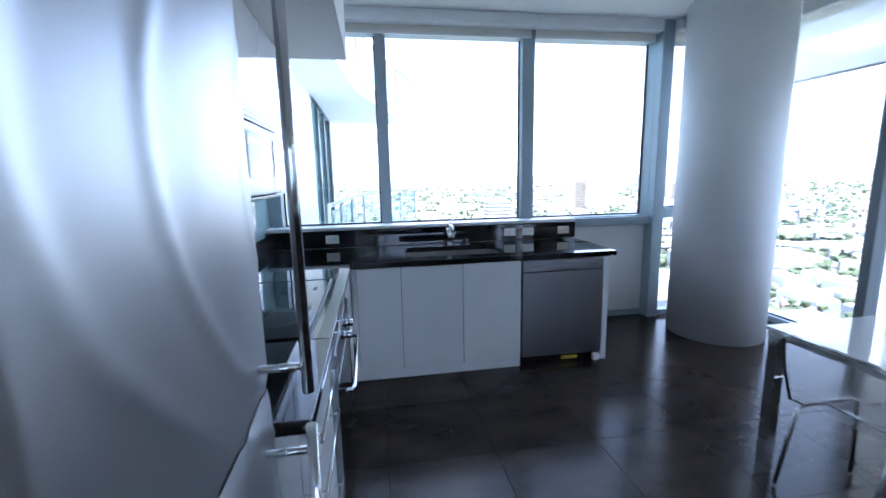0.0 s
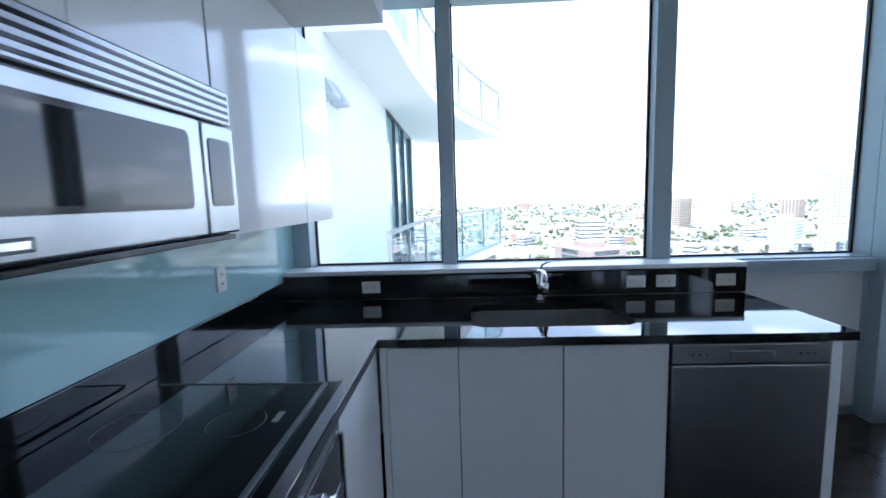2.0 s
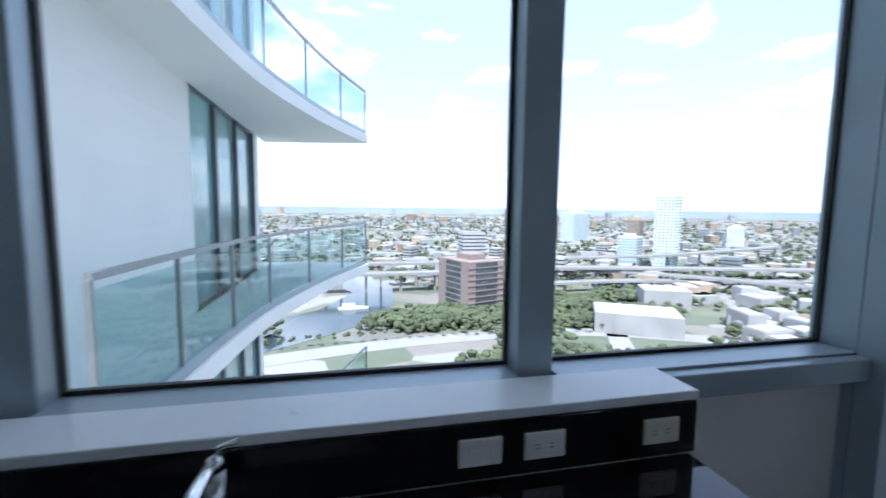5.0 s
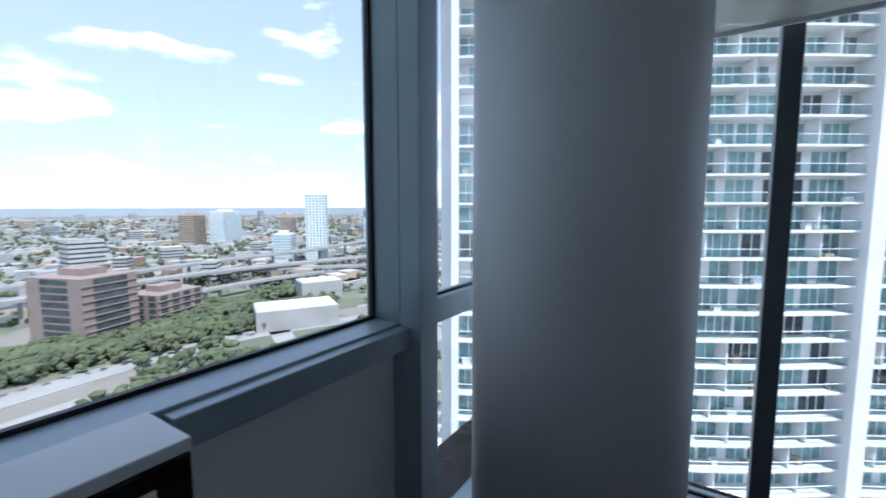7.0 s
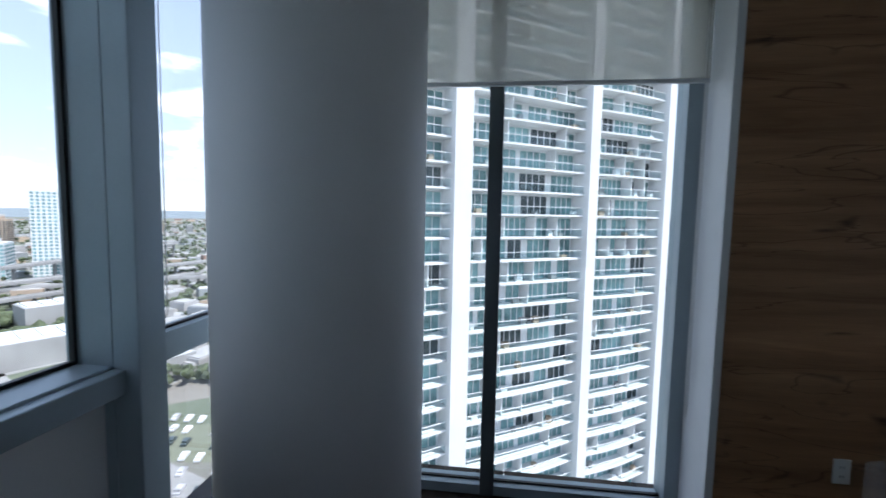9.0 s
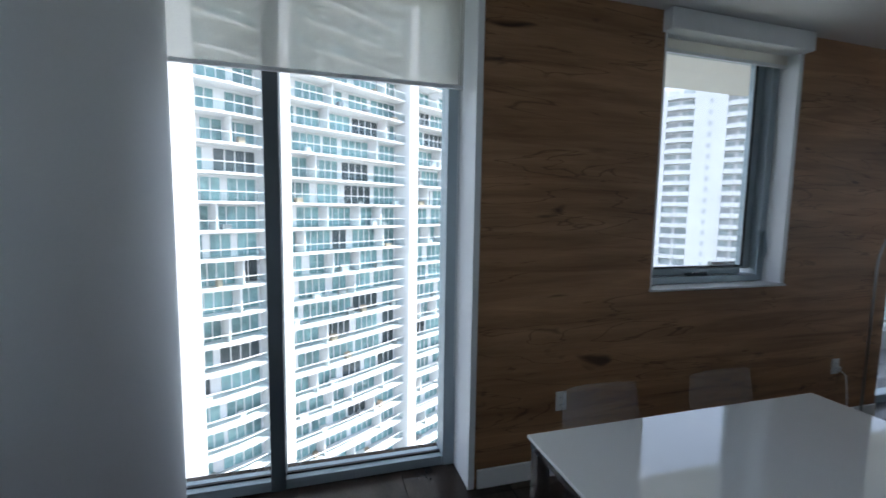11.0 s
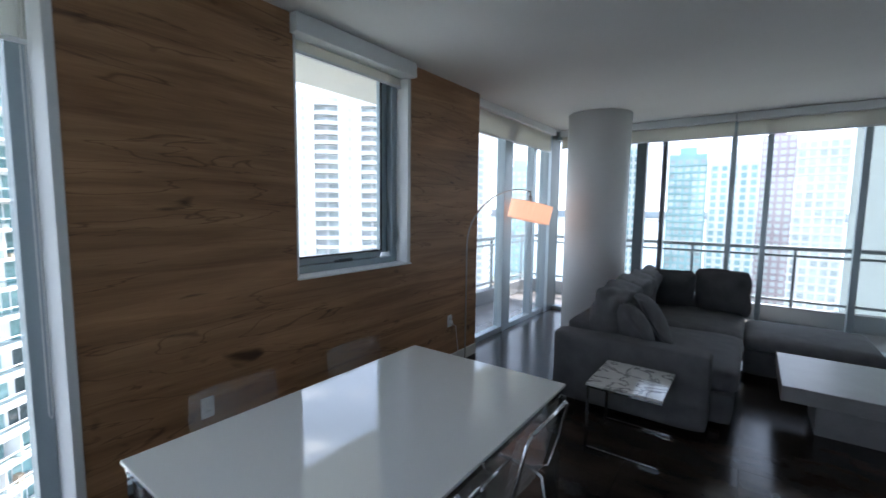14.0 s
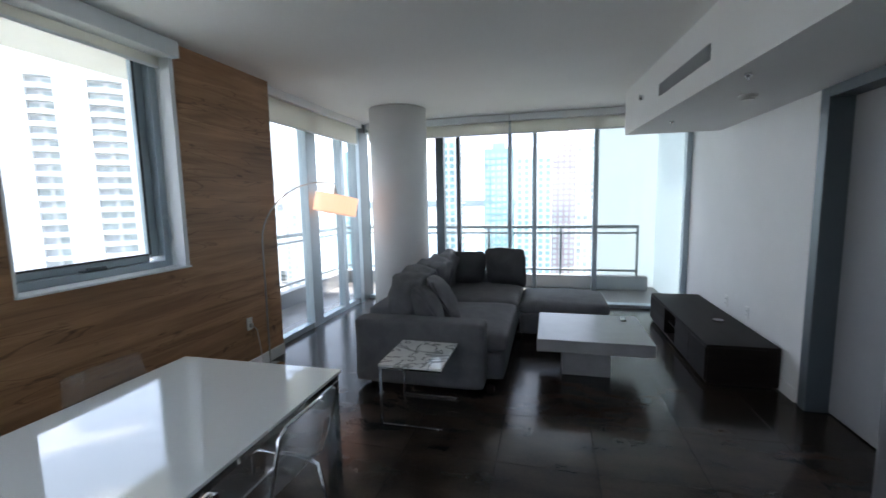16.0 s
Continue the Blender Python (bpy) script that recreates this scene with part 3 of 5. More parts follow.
# ---- roller blinds ----
def blind(name_label, fabric, cassette, mat):
    x0, x1, y0, y1, z0, z1 = fabric
    e = empty("roller_blind", (x0 + x1) / 2, (y0 + y1) / 2, z0)
    B("fabric", mat, x0, x1, y0, y1, z0 + 0.012, z1, 0, e)
    long_x = x1 - x0 > y1 - y0
    pad = 0.008
    B("hem_bar", M_CASS, x0 - (0 if long_x else pad), x1 + (0 if long_x else pad), y0 - (pad if long_x else 0), y1 + (pad if long_x else 0), z0, z0 + 0.022, 0.004, e)
    B("cassette", M_CASS, *cassette, 0.006, e)
    tagged(e, name_label, "roller blind", "roller blinds")
    return e


blind("white roller blind nearly rolled up over the sink window", (-0.62, 1.72, 0.955, 0.958, 2.79, 2.88), (-0.64, 1.74, 0.86, 0.975, 2.87, 2.978), M_BLINDW)
blind("white roller blind nearly rolled up over the kitchen window", (1.76, 3.00, 0.955, 0.958, 2.79, 2.88), (1.745, 3.02, 0.86, 0.975, 2.87, 2.978), M_BLINDW)
blind("white roller blind at the corner window", (3.16, 4.02, 0.885, 0.888, 2.74, 2.88), (3.155, 4.03, 0.80, 0.90, 2.87, 2.978), M_BLINDW)
blind("sheer white roller blind pulled partly down", (4.055, 4.058, -1.335, 0.84, 2.305, 2.88), (3.99, 4.10, -1.34, 0.86, 2.87, 2.978), M_BLIND)
blind("white roller blind rolled up over the oak wall window", (3.93, 3.933, -3.64, -2.575, 2.62, 2.73), (3.80, 3.945, -3.705, -2.53, 2.705, 2.826), M_BLINDW)
blind("white roller blind partly down at the balcony glazing", (3.985, 3.988, -7.10, -4.90, 2.47, 2.74), (3.93, 4.015, -7.18, -4.87, 2.735, 2.826), M_BLINDW)
blind("white roller blind partly down over the sliding doors", (1.69, 3.92, -7.403, -7.40, 2.555, 2.74), (1.68, 3.925, -7.418, -7.32, 2.735, 2.826), M_BLINDW)
blind("white roller blind partly down beside the bulkhead", (-0.60, 1.66, -7.403, -7.40, 2.555, 2.74), (-0.70, 1.67, -7.418, -7.32, 2.735, 2.826), M_BLINDW)
tagged(Geo().tube([(3.17, 0.905, 2.87), (3.17, 0.905, 1.25), (3.18, 0.905, 1.23), (3.19, 0.905, 1.25), (3.19, 0.905, 2.87)], 0.0022, 6).done("blind_chain", M_PLATE), "white beaded blind chain at the corner window", "blind chain")
tagged(Geo().tube([(4.05, -1.325, 2.9), (4.05, -1.325, 0.62), (4.05, -1.318, 0.60), (4.05, -1.31, 0.62), (4.05, -1.31, 2.9)], 0.0022, 6).done("blind_chain", M_PLATE), "white beaded blind chain beside the oak wall", "blind chain")


# ---- kitchen ----
def handle_bar(parent, p0, p1, r=0.006, off=(0.03, 0, 0)):
    g = Geo()
    a, b, o = Vector(p0), Vector(p1), Vector(off)
    g.tube([a + o, b + o], r)
    for k in (0.08, 0.92):
        q = a.lerp(b, k)
        g.tube([q, q + o], r * 0.8)
    return g.done("handle", M_CHROME, parent)


# worktop with the sink cut out
g = Geo()
g.box(-0.768, 0.0, -2.04, -1.46, 0.88, 0.92, 0.004)
g.box(-0.768, 0.0, -1.458, 0.0, 0.88, 0.92, 0.004)
g.box(-0.768, 0.43, 0.0, 0.78, 0.88, 0.9195, 0.0)
g.box(1.235, 2.10, -0.0, 0.78, 0.88, 0.9195, 0.0)
g.box(0.43, 1.235, -0.0, 0.155, 0.88, 0.9195, 0.0)
g.box(0.43, 1.235, 0.60, 0.78, 0.88, 0.9195, 0.0)


def inner_corners(geo, x0, x1, y0, y1, r, z0, z1):
    """Fills the four corners of a rectangular opening to the radius r."""
    for qx, qy in ((x0, y0), (x0, y1), (x1, y0), (x1, y1)):
        ux, uy = (1 if qx == x0 else -1), (1 if qy == y0 else -1)
        arc = [(qx + ux * r * (1 - math.sin(a)), qy + uy * r * (1 - math.cos(a))) for a in [i * math.pi / 18 for i in range(10)]]
        geo.prism([(qx, qy)] + arc, z0, z1)


inner_corners(g, 0.43, 1.235, 0.155, 0.60, 0.075, 0.88, 0.9195)
tagged(g.done("worktop", M_BLACK), "polished black stone worktop on white cabinets", "worktop")
g = Geo()
g.box(-0.768, 2.125, 0.782, 0.80, 0.9205, 1.075, 0.003)
tagged(g.done("stone_upstand", M_BLACK), "black stone upstand behind the sink", "upstand")
tagged(B("stone_upstand", M_BLACK, -0.768, -0.75, -2.04, 0.778, 0.9205, 1.04, 0.003), "black stone upstand along the teal glass", "upstand")
tagged(B("window_ledge", M_LEDGE, -0.768, 2.13, 0.785, 0.978, 1.077, 1.105, 0.004), "white window ledge above the black upstand", "ledge")
tagged(B("half_wall", M_WALL, -0.768, 2.128, 0.802, 1.017, 0.0, 1.075), "white half wall behind the sink cabinets", "half wall")
tagged(B("glass_splashback", M_TEAL, -0.768, -0.756, -2.04, 0.98, 1.042, 1.62, 0.002), "pale teal back-painted glass splashback", "splashback")

# base cabinets under the sink
cab = empty("base_cabinet", 0.65, 0.3)
tagged(cab, "white base cabinet with three plain doors under the sink", "cabinet")
B("body", M_GREY, 0.005, 1.30, 0.035, 0.778, 0.07, 0.70, 0, cab)
B("top_rail", M_GREY, 0.005, 1.30, 0.035, 0.14, 0.70, 0.878, 0, cab)
B("plinth", M_WCAB, 0.0, 1.30, 0.02, 0.05, 0.0, 0.07, 0.002, cab)
for x0, x1 in ((0.034, 0.359), (0.365, 0.832), (0.838, 1.300)):
    B("door", M_WCAB, x0, x1, 0.012, 0.034, 0.075, 0.872, 0.0025, cab)
B("filler", M_WCAB, 0.0, 0.031, 0.016, 0.034, 0.07, 0.876, 0.001, cab)
dw = empty("dishwasher", 1.65, 0.3)
tagged(dw, "stainless steel dishwasher under the black worktop", "dishwasher")
B("body", M_DARK, 1.31, 2.0, 0.05, 0.75, 0.03, 0.878, 0, dw)
B("door", M_STEELD, 1.312, 1.995, 0.005, 0.045, 0.075, 0.775, 0.006, dw)
B("control_panel", M_STEELD, 1.312, 1.995, 0.005, 0.045, 0.782, 0.872, 0.005, dw)
B("recessed_handle", M_STEELD, 1.56, 1.75, 0.001, 0.008, 0.80, 0.842, 0.003, dw)
for bx in (1.40, 1.43, 1.46, 1.86, 1.89, 1.92):
    Geo().cyl((bx, 0.006, 0.825), (bx, 0.002, 0.825), 0.006, 10).done("button", M_DARKALU, dw)
B("kick_plate", M_DARK, 1.32, 1.94, 0.03, 0.05, 0.0, 0.07, 0.002, dw)
B("energy_sticker", material("yellow_sticker", (0.6, 0.48, 0.05), 0.5, bump=0), 1.66, 1.80, 0.026, 0.029, 0.025, 0.05, 0, dw)
B("foot", M_PLATE, 1.93, 1.985, 0.0, 0.05, 0.0, 0.05, 0.004, dw)
tagged(B("end_panel", M_WCAB, 2.0, 2.045, 0.012, 0.778, 0.0, 0.878, 0.003), "white end panel beside the dishwasher", "panel")
sk = empty("sink", 0.83, 0.38, 0.7)
tagged(sk, "stainless steel undermount sink in the black worktop", "sink")
bm_s = Geo()
sx0, sx1, sy0, sy1 = 0.422, 1.243, 0.147, 0.608
bm_s.box(sx0, sx1, sy0, sy1, 0.716, 0.72)
bm_s.box(sx0, sx0 + 0.006, sy0, sy1, 0.72, 0.879)
bm_s.box(sx1 - 0.006, sx1, sy0, sy1, 0.72, 0.879)
bm_s.box(sx0 + 0.006, sx1 - 0.006, sy0, sy0 + 0.006, 0.72, 0.879)
bm_s.box(sx0 + 0.006, sx1 - 0.006, sy1 - 0.006, sy1, 0.72, 0.879)
inner_corners(bm_s, sx0 + 0.006, sx1 - 0.006, sy0 + 0.006, sy1 - 0.006, 0.08, 0.72, 0.879)
bm_s.done("basin", material("sink_steel", (0.36, 0.345, 0.33), 0.34, 1.0, vary=0.08, scale=6, bump=0), sk)
Geo().cyl((0.83, 0.40, 0.7202), (0.83, 0.40, 0.724), 0.045, 24).done("drain", M_CHROME, sk)
fa = empty("faucet", 0.855, 0.70, 0.92)
tagged(fa, "chrome single-lever kitchen faucet on the worktop", "faucet")
Geo().cyl((0.855, 0.70, 0.9197), (0.855, 0.70, 0.93), 0.029, 24).cyl((0.855, 0.70, 0.93), (0.855, 0.70, 1.08), 0.022, 24, 0.02).done("body", M_CHROME, fa)
Geo().tube([(0.855, 0.70, 1.06), (0.855, 0.66, 1.10), (0.855, 0.58, 1.105), (0.855, 0.53, 1.085), (0.855, 0.515, 1.05)], 0.014, 14).cyl((0.855, 0.515, 1.055), (0.855, 0.51, 1.005), 0.018, 18).done("spout", M_CHROME, fa)
Geo().cyl((0.855, 0.70, 1.08), (0.855, 0.70, 1.105), 0.021, 20, 0.012).tube([(0.855, 0.70, 1.10), (0.87, 0.685, 1.135), (0.915, 0.66, 1.16)], 0.006).done("lever", M_CHROME, fa)


def outlet(x, z, mat, label, kind):
    e = empty("wall_outlet", x, 0.78, z - 0.037)
    Geo().box(x - 0.058, x + 0.058, 0.774, 0.782, z - 0.037, z + 0.037, 0.003).done("plate", mat, e)
    g = Geo()
    if kind == "switch":
        g.box(x - 0.034, x + 0.034, 0.771, 0.776, z - 0.017, z + 0.017, 0.002)
        g.done("rocker", mat, e)
    else:
        for s in (-0.02, 0.02):
            g.box(x + s - 0.008, x + s + 0.004, 0.7725, 0.776, z + 0.003, z + 0.007)
            g.box(x + s - 0.008, x + s + 0.004, 0.7725, 0.776, z - 0.008, z - 0.004)
        tagged(g.done("slots", M_GREY, e), kind="stuff")
    return tagged(e, label, "outlet", "outlets over the worktop")


outlet(-0.19, 1.0, M_PLATE, "white power outlet on the black upstand", "socket")
outlet(1.46, 1.0, M_PLATE, "white rocker switch on the black upstand", "switch")
outlet(1.64, 1.0, M_PLATE, "white power outlet near a rocker switch", "socket")
outlet(2.0, 1.0, M_PLATEC, "cream power outlet at the ledge end", "socket")


def plate_on_wall(name, x, y, z, face, label):
    """An outlet plate on a wall facing +x (1) or -x (-1)."""
    e = empty(name, x, y, z - 0.06)
    B("plate", M_PLATE, x, x + face * 0.008, y - 0.037, y + 0.037, z - 0.06, z + 0.06, 0.003, e)
    g = Geo()
    for s in (-0.022, 0.022):
        for k in (-0.007, 0.007):
            g.box(x + face * 0.007, x + face * 0.0095, y + k - 0.002, y + k + 0.002, z + s - 0.006, z + s + 0.006)
    tagged(g.done("slots", M_GREY, e), kind="stuff")
    return tagged(e, label, "outlet")


plate_on_wall("wall_outlet", -0.756, 0.09, 1.20, 1, "white outlet on the teal glass splashback")
plate_on_wall("wall_outlet", 3.87, -4.327, 0.47, -1, "white power outlet on the oak wall with a plug")
plate_on_wall("wall_outlet", 3.87, -1.94, 0.47, -1, "white power outlet on the oak wall behind a chair")
plate_on_wall("wall_outlet", -0.77, -6.05, 0.47, 1, "white outlet above the media console")
plate_on_wall("wall_outlet", -0.77, -5.55, 0.47, 1, "white cable outlet above the media console")

# range wall: drawers, oven, narrow filler, cooktop
dr = empty("drawer_cabinet", -0.4, -1.76)
tagged(dr, "white drawer cabinet with long steel bar handles", "cabinet")
B("body", M_WCAB, -0.75, -0.04, -2.035, -1.465, 0.08, 0.878, 0, dr)
B("plinth", M_WCAB, -0.75, -0.07, -2.035, -1.465, 0.0, 0.078, 0, dr)
for z0, z1 in ((0.70, 0.872), (0.40, 0.695), (0.085, 0.395)):
    dd = B("drawer", M_WCAB, -0.039, -0.018, -2.03, -1.468, z0, z1, 0.0025, dr)
    handle_bar(dd, (-0.018, -1.99, z1 - 0.05), (-0.018, -1.51, z1 - 0.05))
ov = empty("oven", -0.4, -1.05)
tagged(ov, "black and steel built-in oven with round knobs", "oven")
B("body", M_DARK, -0.74, -0.03, -1.46, -0.62, 0.10, 0.875, 0, ov)
B("control_panel", M_STEEL, -0.03, -0.002, -1.455, -0.625, 0.845, 0.878, 0.004, ov)
B("fascia", M_DARK, -0.03, 0.004, -1.455, -0.625, 0.70, 0.843, 0.003, ov)
B("door", M_DARK, -0.03, 0.006, -1.455, -0.625, 0.16, 0.69, 0.004, ov)
B("side_trim", M_STEEL, -0.03, 0.010, -1.458, -1.44, 0.16, 0.843, 0.002, ov)
B("side_trim", M_STEEL, -0.03, 0.010, -0.64, -0.622, 0.16, 0.843, 0.002, ov)
B("lower_panel", M_STEEL, -0.03, 0.004, -1.455, -0.625, 0.695, 0.70, 0.001, ov)
for ky in (-0.84, -1.02):
    Geo().cyl((0.004, ky, 0.765), (0.014, ky, 0.765), 0.024, 20).cyl((0.014, ky, 0.765), (0.045, ky, 0.765), 0.017, 20, 0.020).done("knob", M_CHROME, ov)
Geo().tube([(0.006, -1.36, 0.645), (0.055, -1.36, 0.645), (0.065, -1.33, 0.645), (0.065, -0.75, 0.645), (0.055, -0.72, 0.645), (0.006, -0.72, 0.645)], 0.011, 12).done("handle", M_CHROME, ov)
tagged(B("filler_panel", M_WCAB, -0.05, -0.012, -0.618, 0.008, 0.075, 0.876, 0.002), "white filler panel beside the oven", "panel")
ck = empty("cooktop", -0.38, -1.0, 0.92)
tagged(ck, "black glass cooktop set in the worktop", "cooktop")
B("glass", M_COOK, -0.69, -0.10, -1.44, -0.47, 0.9203, 0.926, 0.002, ck)
B("trim", M_DARKALU, -0.10, -0.085, -1.445, -0.465, 0.9203, 0.930, 0.002, ck)
B("trim", M_DARKALU, -0.69, -0.10, -0.468, -0.460, 0.9203, 0.929, 0.002, ck)
for bx, by, br in ((-0.54, -1.22, 0.09), (-0.27, -1.20, 0.11), (-0.54, -0.75, 0.11), (-0.27, -0.72, 0.08)):
    g = Geo()
    g.tube([(bx + br * math.cos(a), by + br * math.sin(a), 0.926) for a in [i * 2 * math.pi / 40 for i in range(41)]], 0.0012, 4)
    g.done("burner_ring", M_DARKALU, ck)
Geo().box(-0.17, -0.15, -0.72, -0.66, 0.9262, 0.9268).done("marking", M_GREY, ck)

# microwave
mw = empty("microwave", -0.55, -0.95, 1.45)
tagged(mw, "stainless steel over-range microwave with slatted vent", "microwave")
MY0, MY1, MX = -1.455, -0.47, -0.34
B("body", M_DARKALU, -0.755, MX - 0.03, MY0 + 0.005, MY1 - 0.005, 1.455, 1.90, 0.003, mw)
B("underside", M_DARK, -0.75, MX - 0.01, MY0 + 0.01, MY1 - 0.01, 1.438, 1.454, 0.003, mw)
B("door", M_STEEL, MX - 0.03, MX, MY0, MY1 - 0.175, 1.46, 1.79, 0.008, mw, 3)
B("control_panel", M_STEEL, MX - 0.03, MX, MY1 - 0.172, MY1, 1.46, 1.79, 0.008, mw, 3)
B("vent_grille", M_STEEL, MX - 0.03, MX - 0.004, MY0, MY1, 1.795, 1.902, 0.006, mw)
g = Geo()
for i in range(4):
    g.box(MX - 0.006, MX - 0.002, MY0 + 0.09, MY1 - 0.012, 1.808 + i * 0.022, 1.818 + i * 0.022, 0.001)
tagged(g.done("vent_slots", M_DARK, mw), kind="stuff")


def rounded_panel(y0, y1, z0, z1, x0, x1, r):
    pts = []
    for cy, cz, a0 in ((y1 - r, z1 - r, 0), (y0 + r, z1 - r, 90), (y0 + r, z0 + r, 180), (y1 - r, z0 + r, 270)):
        pts += [(cy + r * math.cos(radians(a0 + k * 15)), cz + r * math.sin(radians(a0 + k * 15))) for k in range(7)]
    g = Geo()
    a = [g.bm.verts.new((x0, y, z)) for y, z in pts]
    b = [g.bm.verts.new((x1, y, z)) for y, z in pts]
    n = len(pts)
    for i in range(n):
        g.bm.faces.new((a[i], a[(i + 1) % n], b[(i + 1) % n], b[i]))
    g.bm.faces.new(a[::-1])
    g.bm.faces.new(b)
    return g


rounded_panel(MY0 + 0.20, MY1 - 0.235, 1.54, 1.75, MX - 0.001, MX + 0.003, 0.022).done("window_surround", M_DARK, mw)
rounded_panel(MY0 + 0.215, MY1 - 0.25, 1.555, 1.735, MX + 0.002, MX + 0.0045, 0.014).done("window", M_COOK, mw)
rounded_panel(MY1 - 0.145, MY1 - 0.03, 1.545, 1.745, MX - 0.001, MX + 0.003, 0.014).done("display", M_DARK, mw)
B("badge", M_DARKALU, MX, MX + 0.003, MY0 + 0.215, MY0 + 0.30, 1.478, 1.505, 0.002, mw)
B("badge_bar", M_CHROME, MX + 0.003, MX + 0.0045, MY0 + 0.225, MY0 + 0.29, 1.485, 1.498, 0, mw)
g = Geo()
for i in range(20):
    g.box(MX - 0.004, MX + 0.002, MY0 + 0.035, MY0 + 0.055, 1.485 + i * 0.0135, 1.491 + i * 0.0135, 0)
tagged(g.done("side_vents", M_DARK, mw), kind="stuff")
B("groove", M_DARK, MX - 0.002, MX + 0.001, MY0 + 0.095, MY0 + 0.099, 1.465, 1.76, 0, mw)


# upper cabinets
def upper(y0, y1, z0, z1, label, joints=(), xf=-0.40):
    e = empty("wall_cabinet", -0.6, (y0 + y1) / 2, z0)
    B("body", M_WCAB, -0.755, xf - 0.022, y0, y1, z0, z1, 0, e)
    cuts = [y0, *joints, y1]
    for a, b in zip(cuts, cuts[1:]):
        B("door", M_LACQ, xf - 0.02, xf, a + 0.0015, b - 0.0015, z0 - 0.012, z1 - 0.002, 0.002, e)
    tagged(e, label, "cabinet", "wall cabinets")


upper(-2.03, -1.465, 1.39, 2.40, "glossy white wall cabinet beside the microwave")
upper(-1.46, -0.47, 1.915, 2.40, "glossy white wall cabinet above the microwave", (-0.965,))
upper(-0.462, 0.76, 1.455, 2.40, "glossy white wall cabinet near the window", (0.32,))

# fridge
fr = empty("refrigerator", -0.4, -2.6)
tagged(fr, "tall stainless steel refrigerator with bowed doors", "refrigerator")
FY0, FY1 = -2.775, -2.06


M_FRIDGE = material("fridge_steel", (0.50, 0.51, 0.53), 0.40, 1.0, vary=0.03, scale=1.0, fine=30, bump=0)


def bowed_door(z0, z1, name):
    """A bowed steel door; shallow curved ridges in its sheet imitate reflection bands."""
    g = Geo()
    ny, nz = 110, 44
    rows = []
    for j in range(nz + 1):
        z = z0 + (z1 - z0) * j / nz
        rows.append([])
        for i in range(ny + 1):
            k = i / ny
            y = FY0 + (FY1 - FY0) * k
            q = y - 1.5 * (z - 1.58) ** 2
            reflection_ridge = sum(h * math.exp(-((q - c) / w) ** 2) for c, w, h in ((-2.735, 0.024, 0.0048), (-2.535, 0.022, 0.0048), (-2.16, 0.014, 0.0028), (-2.94, 0.03, 0.005), (-3.15, 0.035, 0.005)))
            edge = min(k, 1 - k, j / nz, 1 - j / nz)
            x = -0.10 + 0.014 * math.sin(math.pi * k) + 0.012 * min(1, edge / 0.03) + reflection_ridge
            rows[-1].append(g.bm.verts.new((x, y, z)))
    front = [g.bm.faces.new((a[i], a[i + 1], b[i + 1], b[i])) for a, b in zip(rows, rows[1:]) for i in range(ny)]
    g._mark(front, True)
    g.box(-0.14, -0.099, FY0, FY1, z0, z1)
    return g.done(name, M_FRIDGE, fr)


B("body", M_DARKALU, -0.765, -0.145, FY0, FY1, 0.05, 2.10, 0.003, fr)
bowed_door(1.04, 2.10, "door")
bowed_door(0.06, 1.03, "freezer_drawer")
B("toe_kick", M_DARK, -0.76, -0.16, FY0 + 0.01, FY1 - 0.01, 0.0, 0.05, 0, fr)
for z0, z1 in ((1.07, 2.05), (0.30, 0.99)):
    g = Geo().cyl((0.02, -2.18, z0), (0.02, -2.18, z1), 0.0125, 16)
    for z in (z0 + 0.06, z1 - 0.06):
        g.cyl((-0.10, -2.18, z), (0.02, -2.18, z), 0.009, 12)
    g.done("handle", M_CHROME, fr)
tagged(B("wall_cabinet", M_LACQ, -0.765, -0.10, FY0, FY1, 2.115, 2.398, 0.003), "white cabinet above the refrigerator", "cabinet", "wall cabinets")


# ---- dining ----
TX0, TX1, TY0, TY1 = 2.13, 3.11, -2.865, -1.31
tb = empty("dining_table", (TX0 + TX1) / 2, (TY0 + TY1) / 2)
tagged(tb, "dining table with glossy white glass top and chrome legs", "table")
B("top", M_TABLE, TX0, TX1, TY0, TY1, 0.736, 0.75, 0.002, tb)
B("apron", M_CHROME, TX0 + 0.01, TX1 - 0.01, TY0 + 0.01, TY1 - 0.01, 0.70, 0.7345, 0.003, tb)
for x in (TX0 + 0.012, TX1 - 0.067):
    for y in (TY0 + 0.012, TY1 - 0.067):
        B("leg", M_CHROME, x, x + 0.055, y, y + 0.055, 0.0, 0.70, 0.003, tb)


